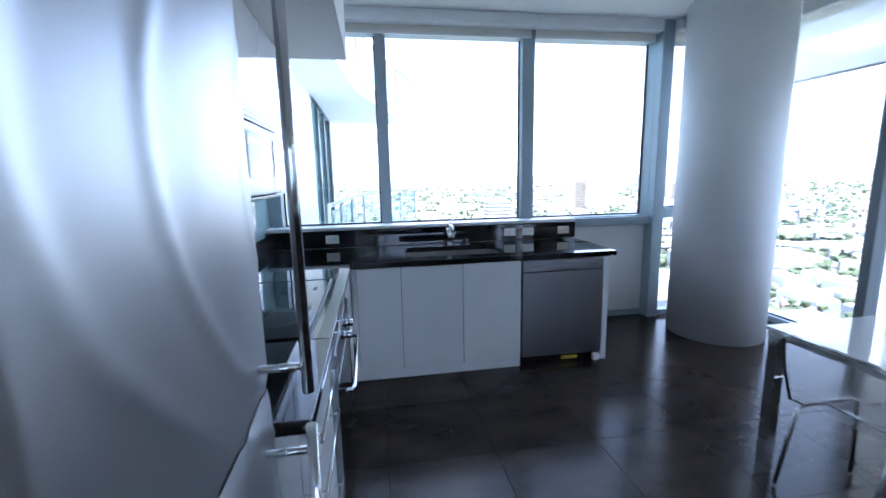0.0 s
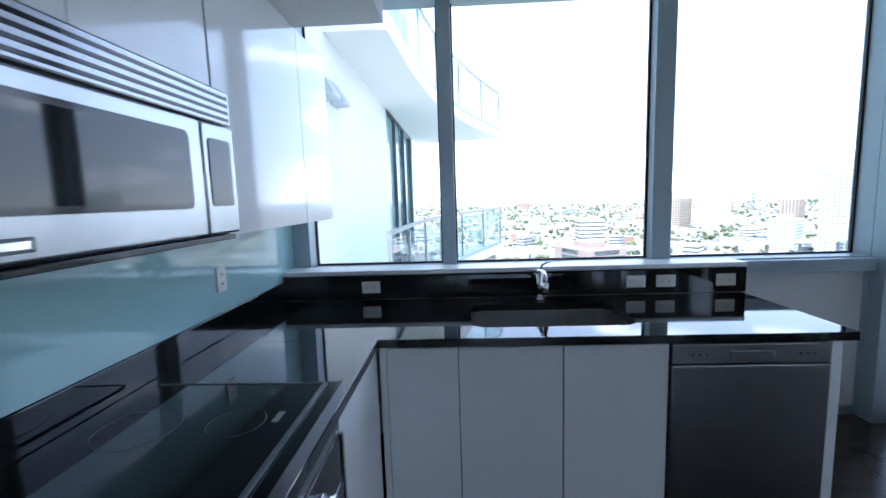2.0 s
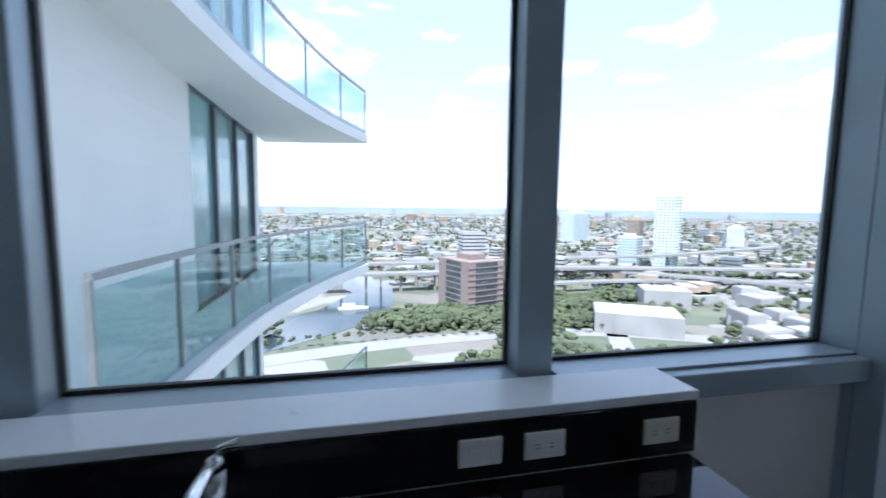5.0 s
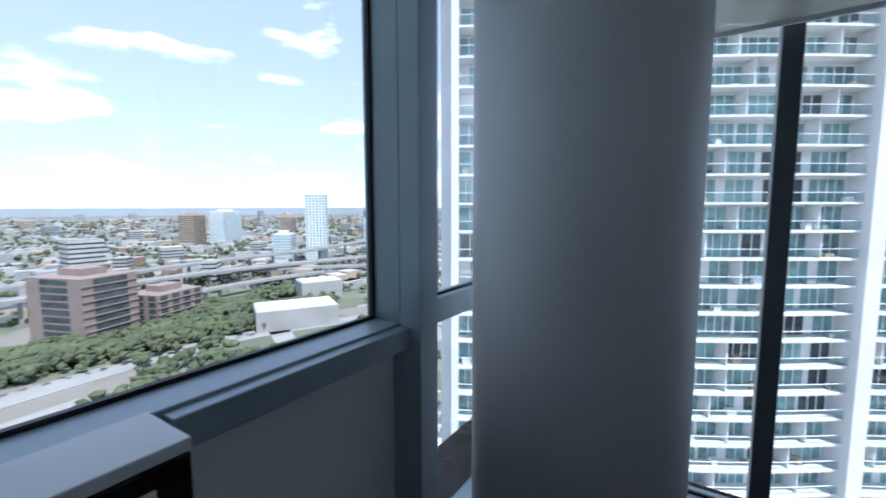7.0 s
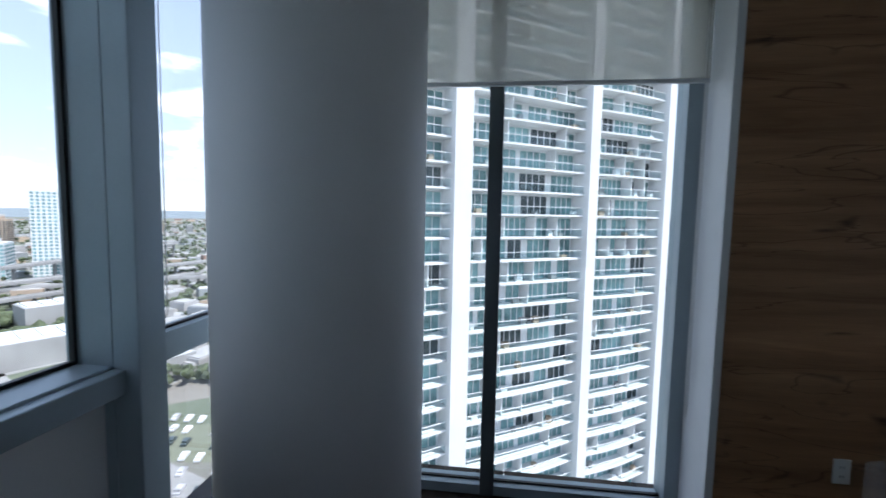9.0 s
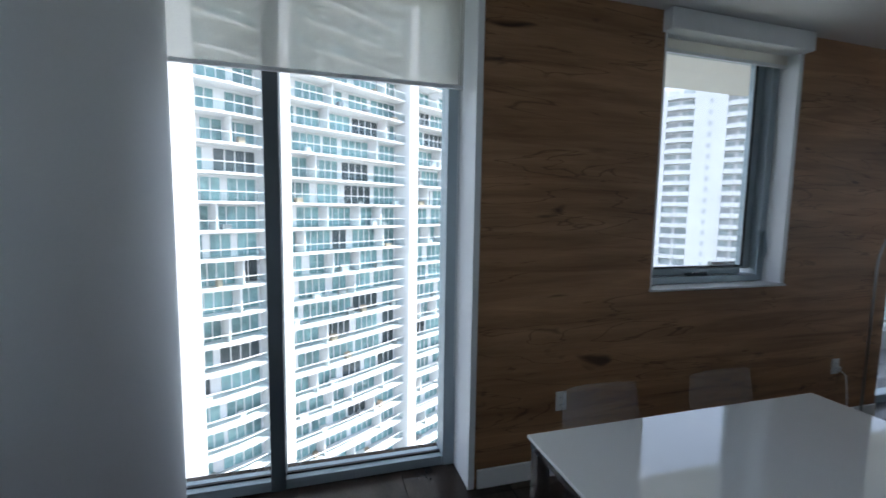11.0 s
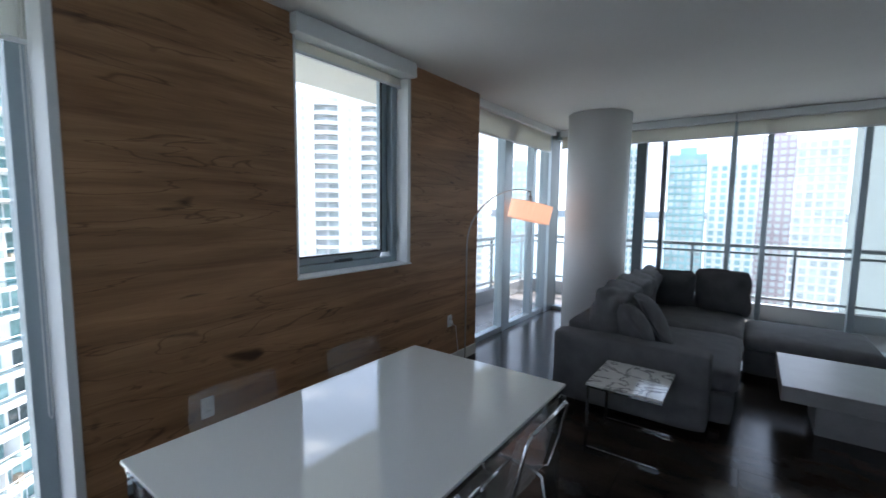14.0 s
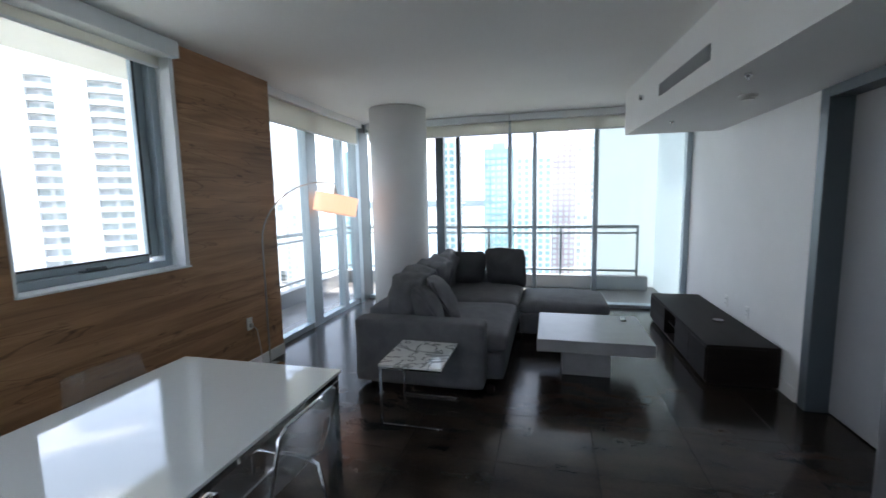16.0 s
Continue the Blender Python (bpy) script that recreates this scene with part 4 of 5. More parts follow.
def chair(x, y, turn, label, chrome_back=True):
    """Clear acrylic shell on a bent chrome frame; the seat faces +x before turning."""
    e = empty("dining_chair", 0, 0)
    g = Geo()
    prof = [(0.22, 0.44), (0.10, 0.435), (-0.06, 0.43), (-0.15, 0.44), (-0.195, 0.48), (-0.215, 0.56), (-0.235, 0.66), (-0.25, 0.77)]
    rows = []
    for i, (px, pz) in enumerate(prof):
        rows.append([])
        for k in range(9):
            s = (k - 4) / 4
            bow = 0.03 * s * s if i > 3 else 0
            rows[-1].append(g.bm.verts.new((px + bow, s * (0.22 - (0.01 if i in (0, 7) else 0)), pz + (0.012 * s * s if i < 4 else 0))))
    for a, b in zip(rows, rows[1:]):
        for k in range(8):
            f = g.bm.faces.new((a[k], a[k + 1], b[k + 1], b[k]))
            f.smooth = True
    bmesh.ops.solidify(g.bm, geom=g.bm.faces[:], thickness=0.008)
    g.done("shell", M_ACRYL, e)
    for s in (-1, 1):
        yy = 0.19 * s
        Geo().tube([(0.21, yy, 0.012), (0.20, yy, 0.25), (0.19, yy, 0.40), (0.15, yy, 0.418), (-0.1, yy, 0.415), (-0.16, yy, 0.39), (-0.19, yy, 0.25), (-0.24, yy, 0.012)], 0.010).done("leg_frame", M_CHROME, e)
        if chrome_back:
            Geo().tube([(-0.12, yy * 1.05, 0.416), (-0.19, yy * 1.08, 0.45), (-0.23, yy * 1.12, 0.6), (-0.262, yy * 1.1, 0.76), (-0.266, yy * 0.9, 0.785)], 0.008).done("back_frame", M_CHROME, e)
    Geo().tube([(0.0, -0.19, 0.414), (0.0, 0.19, 0.414)], 0.009).done("cross_bar", M_CHROME, e)
    if chrome_back:
        Geo().tube([(-0.266, -0.172, 0.785), (-0.275, 0, 0.79), (-0.266, 0.172, 0.785)], 0.008).done("top_bar", M_CHROME, e)
    e.matrix_basis = pose(x, y, 0, 0, 0, turn)
    return tagged(e, label, "chair", "chairs round the table")


c0 = chair(2.30, -1.70, 0, "clear acrylic dining chair with a bent chrome frame")
copy_thing(c0, pose(2.30, -2.42, 0, 0, 0, 0))
c1 = chair(3.18, -1.86, 180, "clear acrylic dining chair at the oak wall side", False)
copy_thing(c1, pose(3.18, -2.62, 0, 0, 0, 180))


# ---- living room ----
sf = empty("sectional_sofa", 2.0, -5.6)
tagged(sf, "grey fabric sofa with loose back cushions", "sofa")
T = lambda x, y, z, rx=0, ry=0, rz=0: pose(x, y, z, rx, ry, rz)
Geo().soft(1.46, 2.70, -6.94, -4.47, 0.05, 0.29, 0.03).done("base", M_SOFA, sf)
Geo().soft(1.60, 2.73, -4.46, -4.23, 0.045, 0.605, 0.035, 0, 0.008, 1).done("arm", M_SOFA, sf)
Geo().soft(1.60, 2.70, -6.97, -6.76, 0.045, 0.60, 0.035, 0, 0.008, 2).done("arm", M_SOFA, sf)
Geo().soft(2.48, 2.70, -6.75, -4.47, 0.292, 0.66, 0.04, 0, 0.008, 3).done("backrest", M_SOFA, sf)
for y, s in ((-5.04, 1), (-6.19, 2)):
    Geo().soft(1.43, 2.48, y - 0.57, y + 0.57, 0.285, 0.465, 0.055, 0.03, 0.014, s).done("seat_cushion", M_SOFA, sf)
for y, s in ((-4.88, 3), (-5.62, 4), (-6.33, 5)):
    Geo().cushion(T(2.42, y, 0.66, 0, 76, 0), 0.54, 0.78, 0.27, 0.4, 11, 0.04, s).done("back_cushion", M_SOFA, sf)
for x in (1.56, 2.6):
    for y in (-4.35, -6.85):
        B("foot", M_ESP, x - 0.03, x + 0.03, y - 0.03, y + 0.03, 0.0, 0.05, 0.003, sf)


def pillow(x, y, z, rx, ry, rz, size, mat, label, s):
    g = Geo().cushion(T(x, y, z, rx, ry, rz), size, size, 0.24, 0.9, 13, 0.02, s)
    ob = g.done("throw_pillow", mat)
    tagged(ob, label, "pillow", "pillows on the sofa")


pillow(2.20, -4.66, 0.64, 60, 0, -64, 0.47, M_SOFA, "grey fabric throw pillow leaning on the sofa back", 7)
pillow(2.13, -4.95, 0.65, 58, 0, -72, 0.50, M_SOFA, "plump grey throw pillow on the sofa", 8)
pillow(2.18, -6.56, 0.68, 70, 0, 22, 0.50, M_PILLOW, "dark grey square throw pillow in the sofa corner", 9)
pillow(1.66, -6.60, 0.70, 76, 0, -10, 0.54, M_PILLOW, "dark grey square throw pillow on the sofa end", 10)
ot = empty("ottoman", 1.0, -6.2)
tagged(ot, "low grey fabric ottoman beside the sofa", "ottoman")
Geo().soft(0.45, 1.42, -6.66, -5.80, 0.05, 0.29, 0.03).done("base", M_SOFA, ot)
Geo().soft(0.44, 1.43, -6.67, -5.79, 0.288, 0.42, 0.055, 0.025, 0.012, 12).done("cushion", M_SOFA, ot)
for x in (0.53, 1.43):
    for y in (-5.86, -6.58):
        B("foot", M_ESP, x - 0.03, x + 0.03, y - 0.03, y + 0.03, 0.0, 0.05, 0.003, ot)

ct = empty("coffee_table", 0.7, -5.05)
tagged(ct, "low concrete coffee table with thick slab top", "coffee table")
B("top", M_CONC, 0.24, 1.19, -5.50, -4.60, 0.29, 0.40, 0.006, ct)
B("pedestal", M_CONC, 0.55, 0.97, -5.28, -4.84, 0.0, 0.289, 0.005, ct)
tagged(Geo().box(0.36, 0.41, -5.40, -5.27, 0.4005, 0.418, 0.005).done("remote_control", M_DARK), "small black remote control on the coffee table", "remote")

st = empty("side_table", 2.04, -3.9)
tagged(st, "small side table with marble top and chrome frame", "side table")
B("top", M_MARBLE, 1.80, 2.265, -4.175, -3.64, 0.446, 0.466, 0.003, st)
for y in (-3.66, -4.155):
    g = Geo()
    g.box(2.243, 2.263, y - 0.008, y + 0.008, 0.0, 0.446, 0.001)
    g.box(1.802, 2.2425, y - 0.008, y + 0.008, 0.0, 0.018, 0.001)
    g.box(1.802, 2.2425, y - 0.008, y + 0.008, 0.428, 0.4455, 0.001)
    g.done("frame", M_CHROME, st)

cn = empty("media_console", -0.47, -5.85)
tagged(cn, "long low espresso wood media console", "console")
cx0, cx1, cy0, cy1 = -0.745, -0.20, -6.86, -4.84
B("top", M_ESP, cx0, cx1, cy0, cy1, 0.335, 0.36, 0.003, cn)
B("bottom", M_ESP, cx0, cx1 - 0.01, cy0, cy1, 0.02, 0.045, 0.002, cn)
for y in (cy0, -6.18, -5.74, cy1 - 0.025):
    B("side", M_ESP, cx0, cx1 - 0.012, y, y + 0.025, 0.045, 0.335, 0.001, cn)
B("back", M_ESP, cx0, cx0 + 0.012, cy0 + 0.026, cy1 - 0.026, 0.045, 0.335, 0, cn)
B("shelf", M_ESP, cx0 + 0.013, cx1 - 0.03, -6.154, -5.741, 0.18, 0.197, 0.001, cn)
for y0, y1 in ((-6.857, -6.16), (-5.736, -5.29), (-5.286, -4.843)):
    B("door", M_ESP, cx1 - 0.012, cx1 + 0.008, y0, y1, 0.047, 0.333, 0.002, cn)
B("plinth", M_DARK, cx0 + 0.03, cx1 - 0.06, cy0 + 0.03, cy1 - 0.03, 0.0, 0.02, 0, cn)
tagged(Geo().cyl((-0.55, -5.62, 0.3605), (-0.55, -5.62, 0.372), 0.05, 20).done("cable_puck", M_DARK), "small black disc on the media console", "device")

# arc lamp
al = empty("floor_lamp", 3.73, -4.42)
tagged(al, "arc floor lamp with a lit peach fabric shade", "lamp")
Geo().cyl((3.72, -4.40, 0.0), (3.72, -4.40, 0.03), 0.135, 36).done("base", M_CHROME, al)
arc = [(3.72, -4.40, 0.03), (3.72, -4.40, 1.25)]
for i in range(1, 15):
    a = i / 14 * math.pi / 2 * 1.12
    arc.append((3.72 + 0.0 * a, -4.40 - 1.22 * (1 - math.cos(a)), 1.25 + 0.60 * math.sin(a)))
Geo().tube(arc, 0.0075, 10).done("stem", M_LAMPBASE, al)
ex, ey, ez = arc[-1]
Geo().tube([(ex, ey, ez), (ex, ey - 0.01, ez - 0.06)], 0.010).cyl((ex, ey - 0.01, ez - 0.15), (ex, ey - 0.01, ez - 0.06), 0.02, 16).done("socket", M_LAMPBASE, al)
m_shade = bpy.data.materials.new("lit_peach_fabric")
m_shade.use_nodes = True
sn, sl = m_shade.node_tree.nodes, m_shade.node_tree.links
sb = sn["Principled BSDF"]
sb.inputs["Base Color"].default_value = (0.80, 0.58, 0.47, 1)
sb.inputs["Roughness"].default_value = 0.9
stx, scr = sn.new("ShaderNodeTexNoise"), sn.new("ShaderNodeValToRGB")
stx.inputs["Scale"].default_value = 60
scr.color_ramp.elements[0].color, scr.color_ramp.elements[1].color = (1, 0.56, 0.38, 1), (1, 0.64, 0.46, 1)
sl.new(stx.outputs[0], scr.inputs[0])
sl.new(scr.outputs[0], sb.inputs["Emission Color"])
sb.inputs["Emission Strength"].default_value = 0.13
shp = T(ex - 0.0, ey - 0.01, ez - 0.26, 8, -9, 0)
g = Geo().cyl((0, 0, -0.115), (0, 0, 0.115), 0.265, 48, caps=False)
bmesh.ops.solidify(g.bm, geom=g.bm.faces[:], thickness=0.003)
for v in g.bm.verts:
    v.co = shp @ v.co
g.done("shade", m_shade, al)
g = Geo()
for z in (-0.113, 0.113):
    g.tube([(0.267 * math.cos(i * math.pi / 24), 0.267 * math.sin(i * math.pi / 24), z) for i in range(49)], 0.003, 6)
g.tube([(-0.262, 0, 0.11), (0.262, 0, 0.11)], 0.003, 6).tube([(0, -0.262, 0.11), (0, 0.262, 0.11)], 0.003, 6)
for v in g.bm.verts:
    v.co = shp @ v.co
g.done("shade_rings", M_LAMPBASE, al)
tagged(Geo().tube([(3.855, -4.33, 0.46), (3.80, -4.34, 0.42), (3.79, -4.36, 0.25), (3.80, -4.40, 0.05), (3.85, -4.44, 0.012)], 0.004, 6).box(3.835, 3.86, -4.345, -4.315, 0.435, 0.475, 0.004).done("lamp_cord", M_PLATE), "white lamp cord plugged into the oak wall", "cord")

# ---- balcony on the south and east ----
bs = structure(B("balcony_floor", M_BALC, -0.97, 5.35, -9.2, -7.63, -0.30, -0.02), "dark tiled balcony floor", "balcony")
structure(B("balcony_floor_east", M_BALC, 4.305, 5.35, -7.626, -4.4, -0.30, -0.02), "dark tiled balcony floor beside the glazing", "balcony")
structure(B("balcony_slab_above", M_STUCCO, -0.97, 5.5, -9.2, -7.63, 2.95, 3.2), "white balcony slab overhead", "balcony")
structure(B("balcony_slab_east", M_STUCCO, 4.305, 5.5, -7.626, -2.2, 2.95, 3.2), "white balcony slab overhead beside the windows", "balcony")
structure(B("kerb_south", M_GREY, -0.55, 5.2, -8.95, -8.8, -0.018, 0.22, 0.004), "grey concrete balcony kerb", "kerb")
structure(B("kerb_east", M_GREY, 5.05, 5.2, -8.79, -4.4, -0.018, 0.22, 0.004), "grey concrete balcony kerb", "kerb")
br = empty("balcony_railing", 2.5, -8.87)
tagged(br, "grey steel balcony railing with two upper rails", "railing")
for z, r in ((1.09, 0.028), (0.98, 0.018), (0.315, 0.018)):
    Geo().box(-0.40, 5.16, -8.87 - r, -8.87 + r, z - r, z + r, 0.004).done("rail", M_RAIL, br)
    Geo().box(5.13 - r, 5.13 + r, -8.83, -4.45, z - r, z + r, 0.004).done("rail", M_RAIL, br)
for x in (-0.38, 0.9, 2.2, 3.5, 4.8):
    B("post", M_RAIL, x - 0.02, x + 0.02, -8.89, -8.85, 0.22, 1.09, 0.003, br)
for y in (-8.6, -7.4, -6.1, -4.8):
    B("post", M_RAIL, 5.11, 5.15, y - 0.02, y + 0.02, 0.22, 1.09, 0.003, br)
ps = empty("privacy_screen", -0.5, -8.4)
tagged(ps, "pale frosted glass privacy screen on the balcony", "screen")
B("panel", M_FROST, -0.745, -0.715, -9.15, -7.62, -0.018, 2.94, 0.002, ps)
B("panel", M_FROST, -0.713, 0.34, -9.15, -9.12, -0.018, 2.94, 0.002, ps)

# ---- the same building's west wing, outside the kitchen window ----
wg = structure(empty("facade_west_wing", -1.5, 6, -3.5), "white wing of the same building with curved balconies", "building")
WX = -0.98
wall_w = Geo()
wall_w.box(WX - 0.4, WX, 1.2, 6.4, -6.6, 6.9)
wall_w.box(WX - 0.4, WX, 10.6, 11.0, -6.6, 6.9)
wall_w.done("wall", M_STUCCO, wg)
B("base_wall", M_STUCCO, WX - 4.0, WX - 0.42, 1.2, 11.0, -75, 6.9, 0, wg)


def smooth_line(pts, n=6):
    out = []
    P = [Vector(p) for p in pts]
    for i in range(len(P) - 1):
        a, b, c, d2 = P[max(i - 1, 0)], P[i], P[i + 1], P[min(i + 2, len(P) - 1)]
        for k in range(n):
            t = k / n
            out.append(0.5 * ((2 * b) + (c - a) * t + (2 * a - 5 * b + 4 * c - d2) * t * t + (3 * b - a - 3 * c + d2) * t ** 3))
    return out + [P[-1]]


edge_line = smooth_line([(-0.32, 2.7), (-0.20, 4.6), (0.06, 6.5), (0.75, 9.0), (1.68, 11.4)])
for fl in (-1, 0, 1):
    z = 3.42 * fl - 0.12
    Geo().prism([(WX, 2.7)] + [(p.x, p.y) for p in edge_line] + [(WX, 11.9)], z - 0.02, z + 0.20).done("slab", M_STUCCO, wg)
    inner = [(p.x - 0.07, p.y) for p in edge_line]
    Geo().strip(inner, 0.07, z + 0.2, z + 0.30).done("kerb", M_ALU, wg)
    Geo().strip(inner, 0.05, z + 1.28, z + 1.33).done("handrail", M_RAIL, wg)
    gl = Geo().strip(inner, 0.012, z + 0.30, z + 1.22).done("balustrade_glass", M_RAILGLASS, wg)
    gl.visible_shadow = False
    for q in inner[::4]:
        B("post", M_RAIL, q[0] - 0.02, q[0] + 0.02, q[1] - 0.02, q[1] + 0.02, z + 0.2, z + 1.29, 0.003, wg)
    for y0, y1 in ((6.4, 7.7), (7.8, 9.1), (9.2, 10.6)):
        B("glass_door", M_FTEAL, WX - 0.12, WX - 0.09, y0, y1, z + 0.24, z + 3.38, 0, wg)
        B("door_frame", M_DARKALU, WX - 0.14, WX - 0.02, y1 - 0.05, y1 + 0.07, z + 0.22, z + 3.39, 0.003, wg)
for y in (2.55, 2.95):
    g = Geo().box(WX, WX + 0.025, y - 0.14, y + 0.14, 2.58, 2.84, 0.004)
    side = [(WX + 0.02, 2.82), (WX + 0.04, 2.82), (WX + 0.15, 2.64), (WX + 0.15, 2.60), (WX + 0.02, 2.60)]
    va, vb = ([g.bm.verts.new((px, y + k, pz)) for px, pz in side] for k in (-0.13, 0.13))
    for i in range(5):
        g.bm.faces.new((va[i], va[(i + 1) % 5], vb[(i + 1) % 5], vb[i]))
    g.bm.faces.new(va[::-1])
    g.bm.faces.new(vb)
    g.done("wall_vent", M_TOWER2, wg)


# ---- towers ----
def tower_matrix(p0, p1):
    u = (Vector(p1) - Vector(p0)).normalized()
    return Matrix(((u.x, -u.y, 0, p0[0]), (u.y, u.x, 0, p0[1]), (0, 0, 1, 0), (0, 0, 0, 1)))


class Boxes:
    """Many plain boxes in one mesh, quickly, laid by a pose."""

    def __init__(self, m=None):
        self.m, self.v, self.f, self.k = m or Matrix.Identity(4), [], [], []

    def add(self, x0, x1, y0, y1, z0, z1, slot=0, m=None):
        b = len(self.v)
        mm = self.m @ m if m else self.m
        self.v += [mm @ Vector((x, y, z)) for x in (x0, x1) for y in (y0, y1) for z in (z0, z1)]
        self.f += [[b + i for i in q] for q in ((0, 1, 3, 2), (4, 6, 7, 5), (0, 4, 5, 1), (2, 3, 7, 6), (0, 2, 6, 4), (1, 5, 7, 3))]
        self.k += [slot] * 6

    def wedge(self, pts, z0, z1, slot=0):
        """An upright block on four plan points."""
        b = len(self.v)
        self.v += [self.m @ Vector((x, y, z)) for z in (z0, z1) for x, y in pts]
        self.f += [[b + i for i in q] for q in ((3, 2, 1, 0), (4, 5, 6, 7), (0, 1, 5, 4), (1, 2, 6, 5), (2, 3, 7, 6), (3, 0, 4, 7))]
        self.k += [slot] * 6

    def done(self, name, mats, parent=None):
        me = bpy.data.meshes.new(name)
        base = parent.location if parent else Vector((0, 0, 0))
        me.from_pydata([v - base for v in self.v], [], self.f)
        for m in mats if isinstance(mats, (list, tuple)) else [mats]:
            me.materials.append(m)
        me.polygons.foreach_set("material_index", self.k)
        me.update()
        bm = bmesh.new()
        bm.from_mesh(me)
        bmesh.ops.recalc_face_normals(bm, faces=bm.faces[:])
        bm.to_mesh(me)
        bm.free()
        ob = new(name, me)
        if parent:
            ob.parent = parent
        return tagged(ob, kind="stuff") if len(self.f) > 1800 else ob


def bay_points(x0, x1, bulge, n=6):
    """The front edge of a balcony between two fins, bowed outwards."""
    return [(x0 + (x1 - x0) * k / n, bulge * math.sin(math.pi * k / n)) for k in range(n + 1)]


def balcony_tower(p0, p1, z0, z1, depth, fins, bay, label, seed, storey=2.65, bulge=0.35):
    """A slab block; its balconied long side runs from p0 to p1 and faces the left hand of that way."""
    rnd = random.Random(seed)
    L = (Vector(p1) - Vector(p0)).length
    M = tower_matrix(p0, p1)
    e = empty("apartment_tower", p0[0], p0[1], z0)
    core, slabs, rails, wins, caps, clutter, bars = (Boxes(M) for _ in range(7))
    core.add(0, L, -depth, -1.9, z0, z1)
    core.add(L * 0.2, L * 0.7, -depth, -3, z1, z1 + 6)
    edges = [0.0] + [v for f in fins for v in (f[0], f[1])] + [L]
    bays = [(a, c) for a, c in zip(edges[::2], edges[1::2]) if c - a > 1.0]
    n = int((z1 - z0) / storey)
    for i in range(n):
        z = z0 + i * storey
        for a, c in bays:
            line = bay_points(a, c, bulge)
            for (xa, ya), (xb, yb) in zip(line, line[1:]):
                slabs.wedge([(xa, -1.9), (xb, -1.9), (xb, yb), (xa, ya)], z - 0.10, z + 0.12)
                rails.wedge([(xa, ya - 0.10), (xb, yb - 0.10), (xb, yb - 0.06), (xa, ya - 0.06)], z + 0.2, z + 0.98)
                bars.wedge([(xa, ya - 0.12), (xb, yb - 0.12), (xb, yb - 0.04), (xa, ya - 0.04)], z + 0.98, z + 1.05)
            x = a + 0.3
            while x < c - 1.0:
                w = min(rnd.choice((1.6, 2.3, 2.9, 3.3)) * bay / 4, c - 0.2 - x)
                wins.add(x, x + w, -1.92, -1.84, z + 0.12, z + 2.3, 0 if rnd.random() < 0.82 else 1)
                for k in range(1, 1 + int(w / 1.1)):
                    xm = x + w * k / (1 + int(w / 1.1))
                    wins.add(xm - 0.05, xm + 0.05, -1.84, -1.80, z + 0.12, z + 2.3, 2)
                if rnd.random() < 0.35:
                    fx = x + rnd.uniform(0.1, max(0.2, w - 0.8))
                    clutter.add(fx, fx + rnd.uniform(0.4, 0.9), -1.2, -0.6, z + 0.12, z + rnd.uniform(0.45, 1.0), rnd.randrange(3))
                x += w + rnd.choice((0.35, 0.6, 0.9)) * bay / 4
                if rnd.random() < 0.45 and x < c - 1.5:
                    caps.add(x - 0.28, x - 0.12, -1.9, -0.2, z + 0.12, z + storey - 0.10)
    for x0, x1, out in fins:
        caps.add(x0, x1, -1.9, out, z0, z1 + 2)
    core.done("wall", M_TOWER, e)
    slabs.done("slab", M_TOWER, e)
    rails.done("railing", M_TGLASS, e).visible_shadow = False
    bars.done("handrail", M_TOWER, e)
    wins.done("window", [M_FTEAL, M_FDARK, M_TOWER], e)
    caps.done("fin", M_TOWER, e)
    clutter.done("balcony_furniture", [M_GREY, M_TAN, M_TOWER], e)
    return tagged(e, label, "tower")


def loggia_tower(p0, p1, z0, z1, depth, columns, label, seed, storey=2.9):
    """A white slab block with stacked recessed balconies in upright columns."""
    rnd = random.Random(seed)
    L = (Vector(p1) - Vector(p0)).length
    M = tower_matrix(p0, p1)
    e = empty("apartment_tower", p0[0], p0[1], z0)
    core, slabs, rails, wins = (Boxes(M) for _ in range(4))
    core.add(0, L, -depth, -1.6, z0, z1)
    core.add(L * 0.3, L * 0.95, -depth, -5, z1, z1 + 3.0)
    edges = [0.0] + [v for f in columns for v in f] + [L]
    for a, c in zip(edges[::2], edges[1::2]):
        core.add(a, c, -1.6, 0.0, z0, z1 - rnd.choice((0, 0.8, 1.6)))
    for i in range(int((z1 - z0) / storey)):
        z = z0 + i * storey
        for a, c in columns:
            line = bay_points(a, c, 1.0, 5)
            for (xa, ya), (xb, yb) in zip(line, line[1:]):
                slabs.wedge([(xa, -1.6), (xb, -1.6), (xb, yb), (xa, ya)], z - 0.12, z + 0.12)
                rails.wedge([(xa, ya - 0.12), (xb, yb - 0.12), (xb, yb - 0.04), (xa, ya - 0.04)], z + 0.12, z + 1.0)
            wins.add(a + 0.1, (a + c) / 2 - 0.4, -1.62, -1.54, z + 0.15, z + 2.45, 0)
            wins.add((a + c) / 2 + 0.5, c - 0.1, -1.62, -1.54, z + 0.15, z + 2.45, rnd.randrange(2))
        for a, c in zip(edges[2::2], edges[3::2]):
            wins.add((a + c) / 2 - 0.5, (a + c) / 2 + 0.4, -0.02, 0.03, z + 0.9, z + 2.2, 1)
    core.done("wall", M_TOWER, e)
    slabs.done("slab", M_TOWER, e)
    rails.done("railing", M_TOWER, e)
    wins.done("window", [M_PALEWIN, M_TOWER2], e)
    return tagged(e, label, "tower")


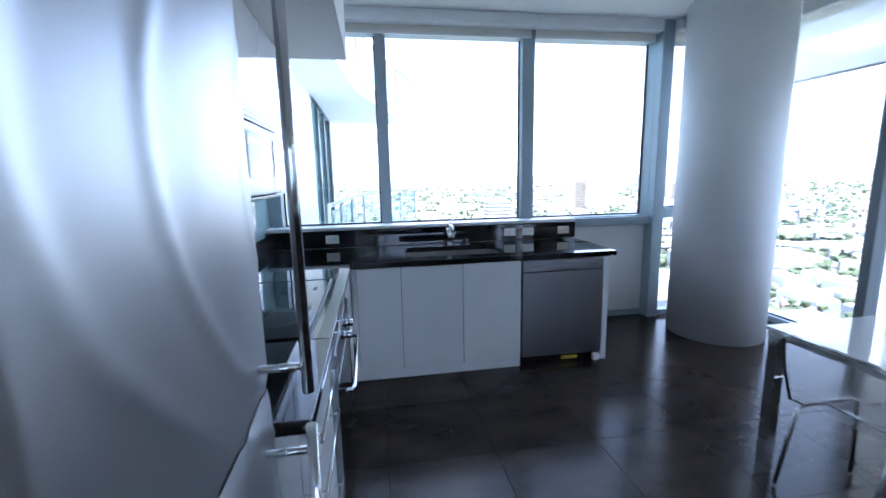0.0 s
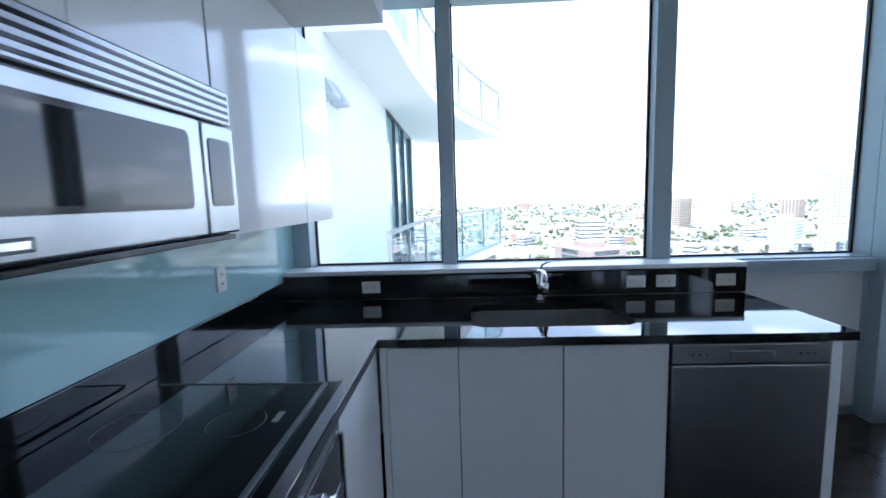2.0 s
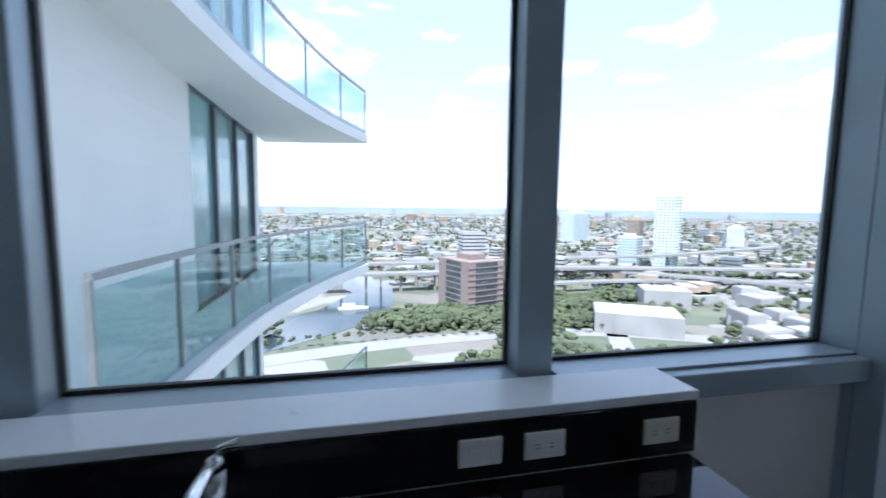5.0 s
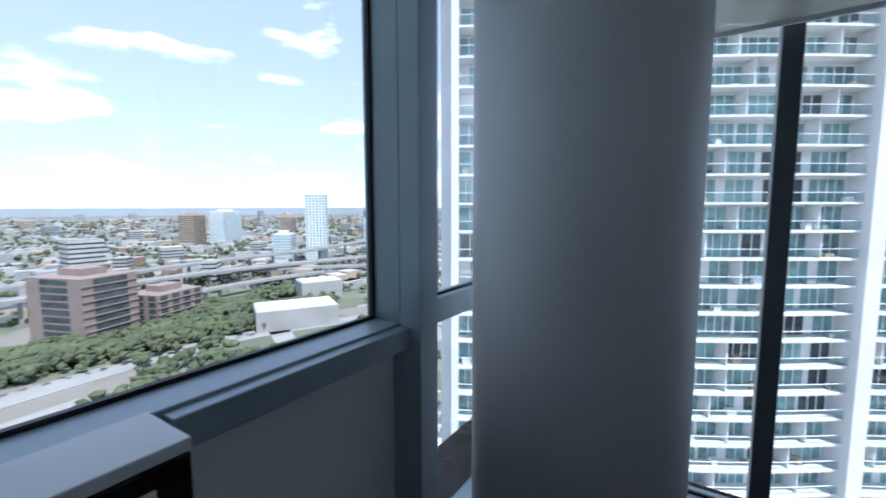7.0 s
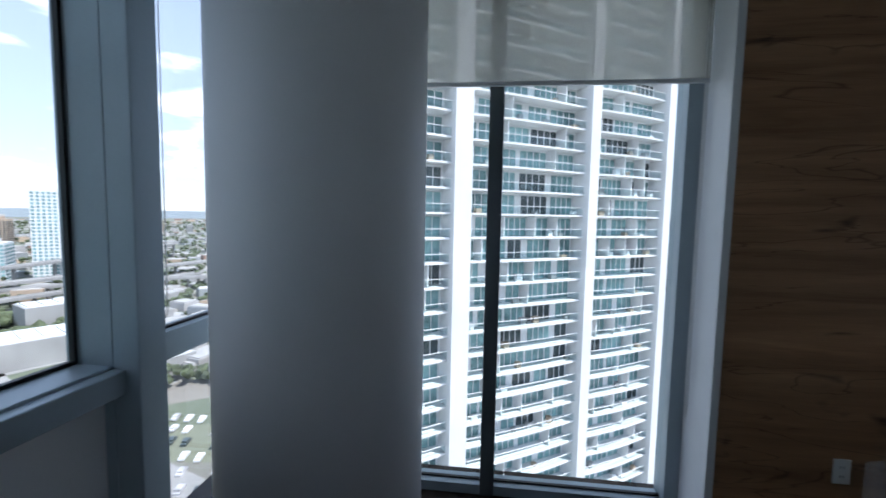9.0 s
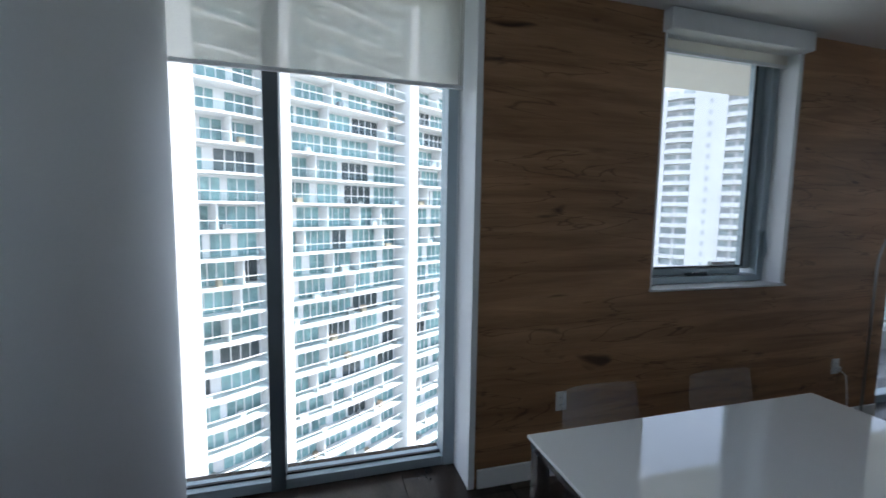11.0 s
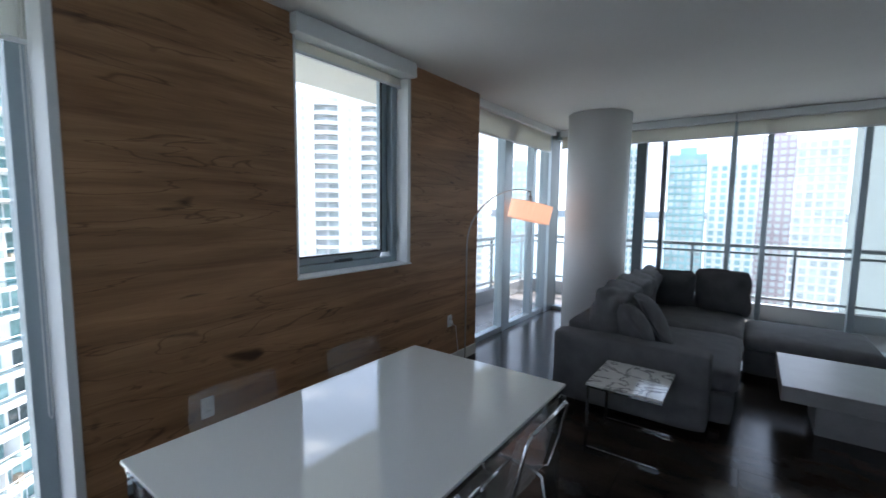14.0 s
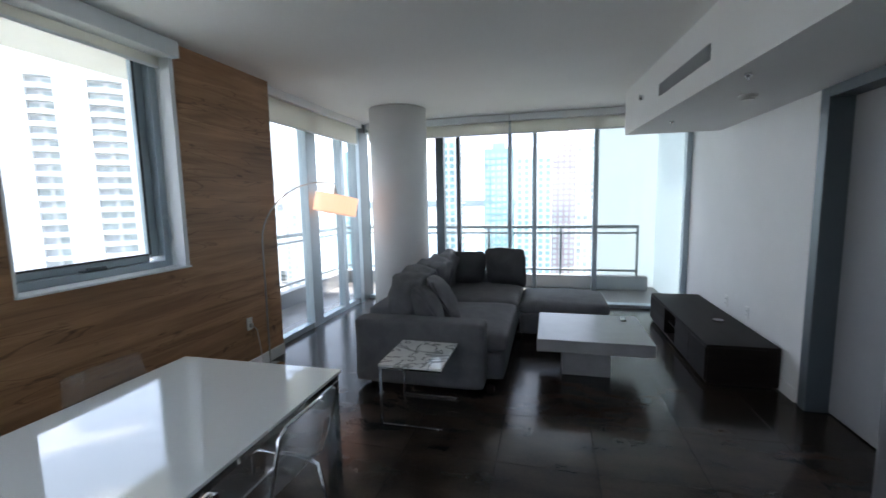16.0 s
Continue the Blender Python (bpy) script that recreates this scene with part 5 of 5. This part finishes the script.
M_PALEWIN = material("pale_window", (0.48, 0.55, 0.56), 0.2, vary=0.3, scale=0.2, fine=2, bump=0)
M_TGLASS = glass_material("tower_balustrade_glass", (0.88, 0.94, 0.94), 0.9)
balcony_tower((65.2, -24.5), (35.2, 21.9), -75, 84, 18, [(0.3, 1.6, 0.7), (14.2, 15.7, 0.9), (32.2, 34.3, 0.9), (40.8, 43.0, 0.8), (53.6, 54.3, 0.5)], 4.6, "white high-rise apartment tower with stacked balconies", 3)
loggia_tower((80, -112), (124, -71), -75, 36.5, 22, [(8, 13.5), (21, 27.5), (34.5, 41.5), (48, 53)], "sunlit white apartment tower with rounded balconies", 5)


def plain_tower(x, y, w, d, z1, turn, wall, glass, label, storey=3.4, bay=3.2, z0=-75):
    e = empty("city_tower", x, y, z0)
    M = pose(x, y, 0, 0, 0, turn)
    core, wins, slabs = Boxes(M), Boxes(M), Boxes(M)
    core.add(-w / 2, w / 2, -d / 2, d / 2, z0, z1)
    core.add(-w / 5, w / 4, -d / 5, d / 4, z1, z1 + 4)
    for i in range(int((z1 - z0) / storey)):
        z = z0 + i * storey
        for s in (-1, 1):
            slabs.add(-w / 2 - 0.5, w / 2 + 0.5, s * d / 2 - 0.6, s * d / 2 + 0.6, z - 0.15, z + 0.3)
            nb = max(1, int(w / bay))
            for k in range(nb):
                xx = -w / 2 + (k + 0.5) * w / nb
                wins.add(xx - bay * 0.33, xx + bay * 0.33, s * d / 2 - 0.1, s * d / 2 + 0.12, z + 0.6, z + storey - 0.6)
            nb = max(1, int(d / bay))
            for k in range(nb):
                yy = -d / 2 + (k + 0.5) * d / nb
                wins.add(s * w / 2 - 0.1, s * w / 2 + 0.12, yy - bay * 0.33, yy + bay * 0.33, z + 0.6, z + storey - 0.6)
    core.done("wall", wall, e)
    wins.done("window", glass, e)
    slabs.done("slab", wall, e)
    return tagged(e, label, "tower", "distant city towers")


plain_tower(29.7, -253, 16, 28, 29, 4, M_TTEAL, M_PALEWIN, "teal glass tower across the bay front")
plain_tower(10.5, -256, 19, 26, 26, 2, M_TOWER, M_TTEAL, "white and teal apartment tower")
plain_tower(-7, -292, 14, 24, 41, 0, M_TBROWN, M_TOWER2, "brown office tower with banded windows, mauve haze in its colour")
plain_tower(-20, -239, 16, 24, 31, -3, M_TOWER, M_PALEWIN, "white apartment tower near the brown tower")
plain_tower(53, -226, 13, 24, 32, 8, M_TOWER2, M_FTEAL, "slim grey residential tower")
plain_tower(116, -187, 12, 20, 33, 20, M_TOWER, M_PALEWIN, "tall white tower beyond the corner glazing")
plain_tower(205, -104, 34, 26, -4, 20, M_TOWER, M_PALEWIN, "white mid-rise block beyond the apartment tower", 3.4, 4.5)
plain_tower(165, -78, 26, 22, -26, 26, M_TOWER, M_FTEAL, "low white block beyond the apartment tower", 3.4, 4.5)
plain_tower(130, -64, 22, 18, -46, 22, M_ROOF, M_FTEAL, "pale flat-roofed block near the apartment tower", 3.4, 5)
plain_tower(115, -235, 16, 20, 26, 20, M_TTEAL, M_PALEWIN, "blue-green glass tower beyond the balcony")
plain_tower(170, -270, 22, 24, 20, 20, M_TOWER, M_PALEWIN, "white tower far beyond the balcony")
plain_tower(250, -300, 40, 30, -20, 20, M_TAN, M_FTEAL, "tan mid-rise block near the bay")
plain_tower(400, 466, 26, 26, 20, 40, M_TOWER, M_FTEAL, "tall white tower north of the highway", 3.6, 4)
plain_tower(372, 500, 34, 24, -34, 40, M_TOWER2, M_FTEAL, "blue-grey block beside the white tower", 3.6, 4)
plain_tower(487, 842, 66, 30, -6, 30, M_TOWER, M_FTEAL, "broad white hotel block", 3.6, 5)
plain_tower(425, 850, 36, 30, -12, 30, M_TAN, M_FDARK, "tan stepped block beside a hotel", 3.6, 5)
plain_tower(620, 820, 30, 26, -18, 35, M_TAN, M_FDARK, "tan apartment block far away", 3.6, 5)
plain_tower(760, 700, 60, 26, -30, 40, M_TOWER, M_FTEAL, "white slab block far away", 3.6, 5)
plain_tower(93, 310, 32, 40, -37, 20, M_BROWN, M_FDARK, "brown brick office building by the river", 4.2, 30)
plain_tower(137, 314, 36, 28, -54, 20, M_BROWN, M_FDARK, "low dark brick building with pale roof", 4.2, 8)

# low white halls
for x, y, w, d, h, tn in ((180, 232, 50, 30, 13, -30), (245, 285, 34, 24, 15, -25), (175, 160, 40, 22, 8, -20)):
    bx = Boxes(pose(x, y, 0, 0, 0, tn))
    bx.add(-w / 2, w / 2, -d / 2, d / 2, -75, -75 + h)
    bx.add(-w / 2 + 1, w / 2 - 1, -d / 2 + 1, d / 2 - 1, -75 + h, -75 + h + 0.4, 1)
    for k in range(int(w / 8)):
        bx.add(-w / 2 + 2 + k * 8, -w / 2 + 7 + k * 8, -d / 3, d / 3, -75 + h + 0.4, -75 + h + 1.1, 1)
    tagged(bx.done("low_hall", [M_ROOF, M_TOWER2]), "low white hall with a ribbed pale roof", "building", "low halls")

# ---- ground, river, park, roads ----
g = Geo()
g.prism([(4900 * math.cos(i * math.pi / 48), 4900 * math.sin(i * math.pi / 48)) for i in range(96)], -79, -75)
tagged(g.done("ground", M_GROUND), "city ground of streets, lots and greenery", "ground", kind="structure")
# ring added to close the gap under the sky; distance haze is in its colour
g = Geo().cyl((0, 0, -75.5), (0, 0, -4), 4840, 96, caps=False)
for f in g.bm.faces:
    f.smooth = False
tagged(g.done("backdrop", material("far_land_haze", (0.34, 0.40, 0.45), 1.0, vary=0.06, scale=0.004, fine=0.02, bump=0)), "distant land at the horizon, haze in its blue-grey colour", "backdrop", kind="structure")
g = Geo()
g.prism([(-60, 215), (-10, 255), (20, 285), (36, 330), (44, 420), (20, 480), (-60, 520), (-110, 500), (-20, 440), (5, 380), (-20, 320), (-90, 260)], -74.99, -74.8)
tagged(g.done("water_river", M_WATER), "dark river bending through the city", "water", kind="structure")
g = Geo()
g.prism([(-1500, -420), (-300, -480), (40, -420), (500, -430), (2600, -600), (4500, -1500), (2500, -4000), (-1500, -4200)], -74.99, -74.8)
tagged(g.done("water_bay", material("bay_water", (0.05, 0.12, 0.16), 0.15, vary=0.2, scale=0.01, fine=0.2, bump=0.05)), "blue bay water", "water", kind="structure")
g = Geo()
g.prism([(178, 318), (205, 300), (225, 335), (195, 352)], -74.98, -74.7)
tagged(g.done("lawn", M_GRASS), "green park lawn", "lawn", kind="structure")


def highway(pts, width, z, label):
    line = smooth_line(pts, 8)
    e = empty("road_elevated", pts[0][0], pts[0][1], -75)
    structure(e, label, "road")
    Geo().strip(line, width, z - 1.6, z).done("deck", M_ROAD, e)
    for s in (-1, 1):
        off = []
        for i, p in enumerate(line):
            d = (line[min(i + 1, len(line) - 1)] - line[max(i - 1, 0)]).normalized()
            off.append(p + Vector((-d.y, d.x)) * s * (width / 2 - 0.2))
        Geo().strip(off, 0.35, z, z + 1.0).done("parapet", M_ROOF, e)
    cs = Boxes()
    for p in line[::2]:
        cs.add(p.x - 1.1, p.x + 1.1, p.y - 1.1, p.y + 1.1, -75, z - 1.6)
    cs.done("pier", M_ROAD, e)


highway([(-300, 420), (-60, 385), (80, 382), (210, 395), (330, 372), (520, 330)], 13, -58, "pale elevated highway on concrete piers")
highway([(-300, 450), (-50, 412), (100, 405), (240, 425), (380, 440), (640, 520)], 12, -52, "upper elevated highway ramp")
highway([(120, 430), (230, 410), (330, 340), (420, 240), (520, 160)], 9, -62, "curved highway ramp")
highway([(150, 350), (260, 355), (380, 330), (600, 300)], 9, -66, "lower highway ramp")
for k, (pts, w) in enumerate((([(-120, 190), (-20, 222), (60, 236), (150, 232), (260, 180)], 16), ([(95, 60), (110, 100), (130, 160), (180, 260)], 12), ([(70, -60), (130, -90), (260, -160)], 14))):
    g = Geo().strip(smooth_line(pts, 8), w, -74.97, -74.75)
    tagged(g.done("road", M_ROAD), "pale street between low buildings", "road", kind="structure")

# parked cars in the lot below
rc = random.Random(11)
bx = Boxes()
for i in range(8):
    for j in range(11):
        if rc.random() < 0.75:
            m = pose(88 + i * 7.5, 62 + j * 5.2, -75, 0, 0, rc.choice((12, 14, 16)))
            s = rc.randrange(3)
            bx.add(-2.2, 2.2, -0.9, 0.9, 0.25, 0.95, s, m)
            bx.add(-1.2, 1.3, -0.8, 0.8, 0.95, 1.5, s, m)
tagged(bx.done("parked_cars", [M_TOWER, M_CARS, M_FDARK]), "rows of parked cars in a lot", "cars", kind="stuff")

M_CITYW = material("city_white_walls", (0.42, 0.41, 0.40), 0.9, vary=0.2, scale=0.02, fine=0.5, bump=0)
M_CITYG = material("city_grey_walls", (0.26, 0.28, 0.29), 0.9, vary=0.2, scale=0.02, fine=0.5, bump=0)
# low houses and blocks out to the horizon
rc = random.Random(5)
bx = Boxes()


def free(x, y, r):
    for cx, cy, rad in ((180, 232, 48), (93, 310, 36), (137, 314, 34), (200, 325, 32), (245, 285, 30), (10, 330, 75), (-20, 460, 70), (396, 470, 36), (120, 90, 58), (55, -2, 55), (0, 215, 55), (60, 230, 25), (120, -92, 55)):
        if (x - cx) ** 2 + (y - cy) ** 2 < (rad + r) ** 2:
            return False
    return not (330 < y < 445 and -320 < x < 640 and r > 12) and not (y < -400 and x > -1400)


for i in range(5200):
    d = 130 + 3900 * rc.random() ** 1.7
    az = radians(rc.uniform(-62, 150))
    x, y = d * math.sin(az), d * math.cos(az)
    grow = 1 + d / 1800
    w, dd = rc.uniform(8, 22) * grow, rc.uniform(8, 18) * grow
    if not free(x, y, max(w, dd) / 2) or (d < 300 and az < 0.78):
        continue
    h = rc.choice((4, 4, 5, 6, 7, 9, 12)) * (1 if rc.random() < 0.93 else rc.uniform(2, 5))
    if d < 420 and h > 12:
        h = 10
    m = pose(x, y, -75, 0, 0, rc.choice((0, 0, -14, 30, 45)))
    bx.add(-w / 2, w / 2, -dd / 2, dd / 2, 0, h, rc.choice((0, 0, 0, 1, 2, 2, 4, 4, 1, 3) if rc.random() < 0.6 else (0, 2, 4)), m)
    bx.add(-w / 2 + 0.8, w / 2 - 0.8, -dd / 2 + 0.8, dd / 2 - 0.8, h, h + 0.6, rc.choice((2, 2, 2, 0, 4)), m)
    if h > 12 and d < 2200:
        for k in range(int(h / 4)):
            bx.add(-w / 2 - 0.15, w / 2 + 0.15, -dd / 2 - 0.15, dd / 2 + 0.15, k * 4 + 1.4, k * 4 + 2.8, 5, m)
tagged(bx.done("city_blocks", [M_CITYW, M_TAN, M_ROOF, M_RED, M_CITYG, M_FDARK]), "pale low city buildings spread to the horizon", "buildings", kind="stuff")

# tree clumps
bm_t = bmesh.new()
bmesh.ops.create_icosphere(bm_t, subdivisions=1, radius=1)
tv = [v.co.copy() for v in bm_t.verts]
tf = [[v.index for v in f.verts] for f in bm_t.faces]
bm_t.free()
vv, ff = [], []


def clump(x, y, z, r):
    b = len(vv)
    s = rc.random() * 50
    for c in tv:
        k = r * (0.75 + 0.6 * noise.noise(c * 1.7 + Vector((s, s, 0))))
        vv.append((x + c.x * k, y + c.y * k, z + c.z * k * 0.8))
    ff.extend([[b + i for i in t] for t in tf])


for i in range(6500):
    d = 190 + 2600 * rc.random() ** 1.5
    az = radians(rc.uniform(-40, 66))
    x, y = d * math.sin(az), d * math.cos(az)
    near_park = rc.random() < 0.14
    if near_park:
        cx, cy = rc.choice(((55, 275), (66, 268), (160, 296), (180, 300), (230, 318), (265, 300), (215, 262), (120, 275), (40, 268), (75, 282), (100, 262), (140, 258)))
        x, y = cx + rc.gauss(0, 11), cy + rc.gauss(0, 8)
        d = 300
    elif not free(x, y, 2):
        continue
    r = rc.uniform(2.2, 4.2) * (1 + d / 1300)
    for k in range(4 if d < 600 else 2 if d < 1000 else 1):
        clump(x + rc.gauss(0, r * 0.6), y + rc.gauss(0, r * 0.6), -75 + r * rc.uniform(0.7, 1.5), r * rc.uniform(0.55, 0.9))
for i in range(36):
    x = -70 + i * 7
    y = 226 + 14 * math.sin(i * 0.09)
    for k in range(3):
        clump(x + rc.gauss(0, 0.8), y + rc.gauss(0, 0.8), -75 + rc.uniform(4.5, 6.5), 1.6)
me = bpy.data.meshes.new("trees")
me.from_pydata(vv, [], ff)
me.materials.append(M_LEAF)
tagged(new("tree_clumps", me), "dense green tree crowns between the buildings", "trees", kind="stuff")

# boat at the river
g = Geo().prism([(-6, 318), (2, 316), (16, 319), (2, 322)], -74.8, -73)
g.box(-3, 6, 317, 321, -73, -71)
tagged(g.done("boat", M_TOWER), "white river boat at its mooring", "boat")

# ---- floor tiles ----
tile_mesh = None
tw = 0.60
for i in range(10):
    for j in range(15):
        x, y = -1.60 + i * tw + tw / 2, -7.60 + j * tw + tw / 2
        if tile_mesh is None:
            t0 = Geo().box(x - tw / 2 + 0.0009, x + tw / 2 - 0.0009, y - tw / 2 + 0.0009, y + tw / 2 - 0.0012, -0.0115, 0.0, 0.0012, 1).done("tile", M_TILE, floor)
            tile_mesh = t0.data
            continue
        o = new("tile", tile_mesh)
        o.parent = floor
        o.location = Vector((x, y, -0.0115)) - floor.location
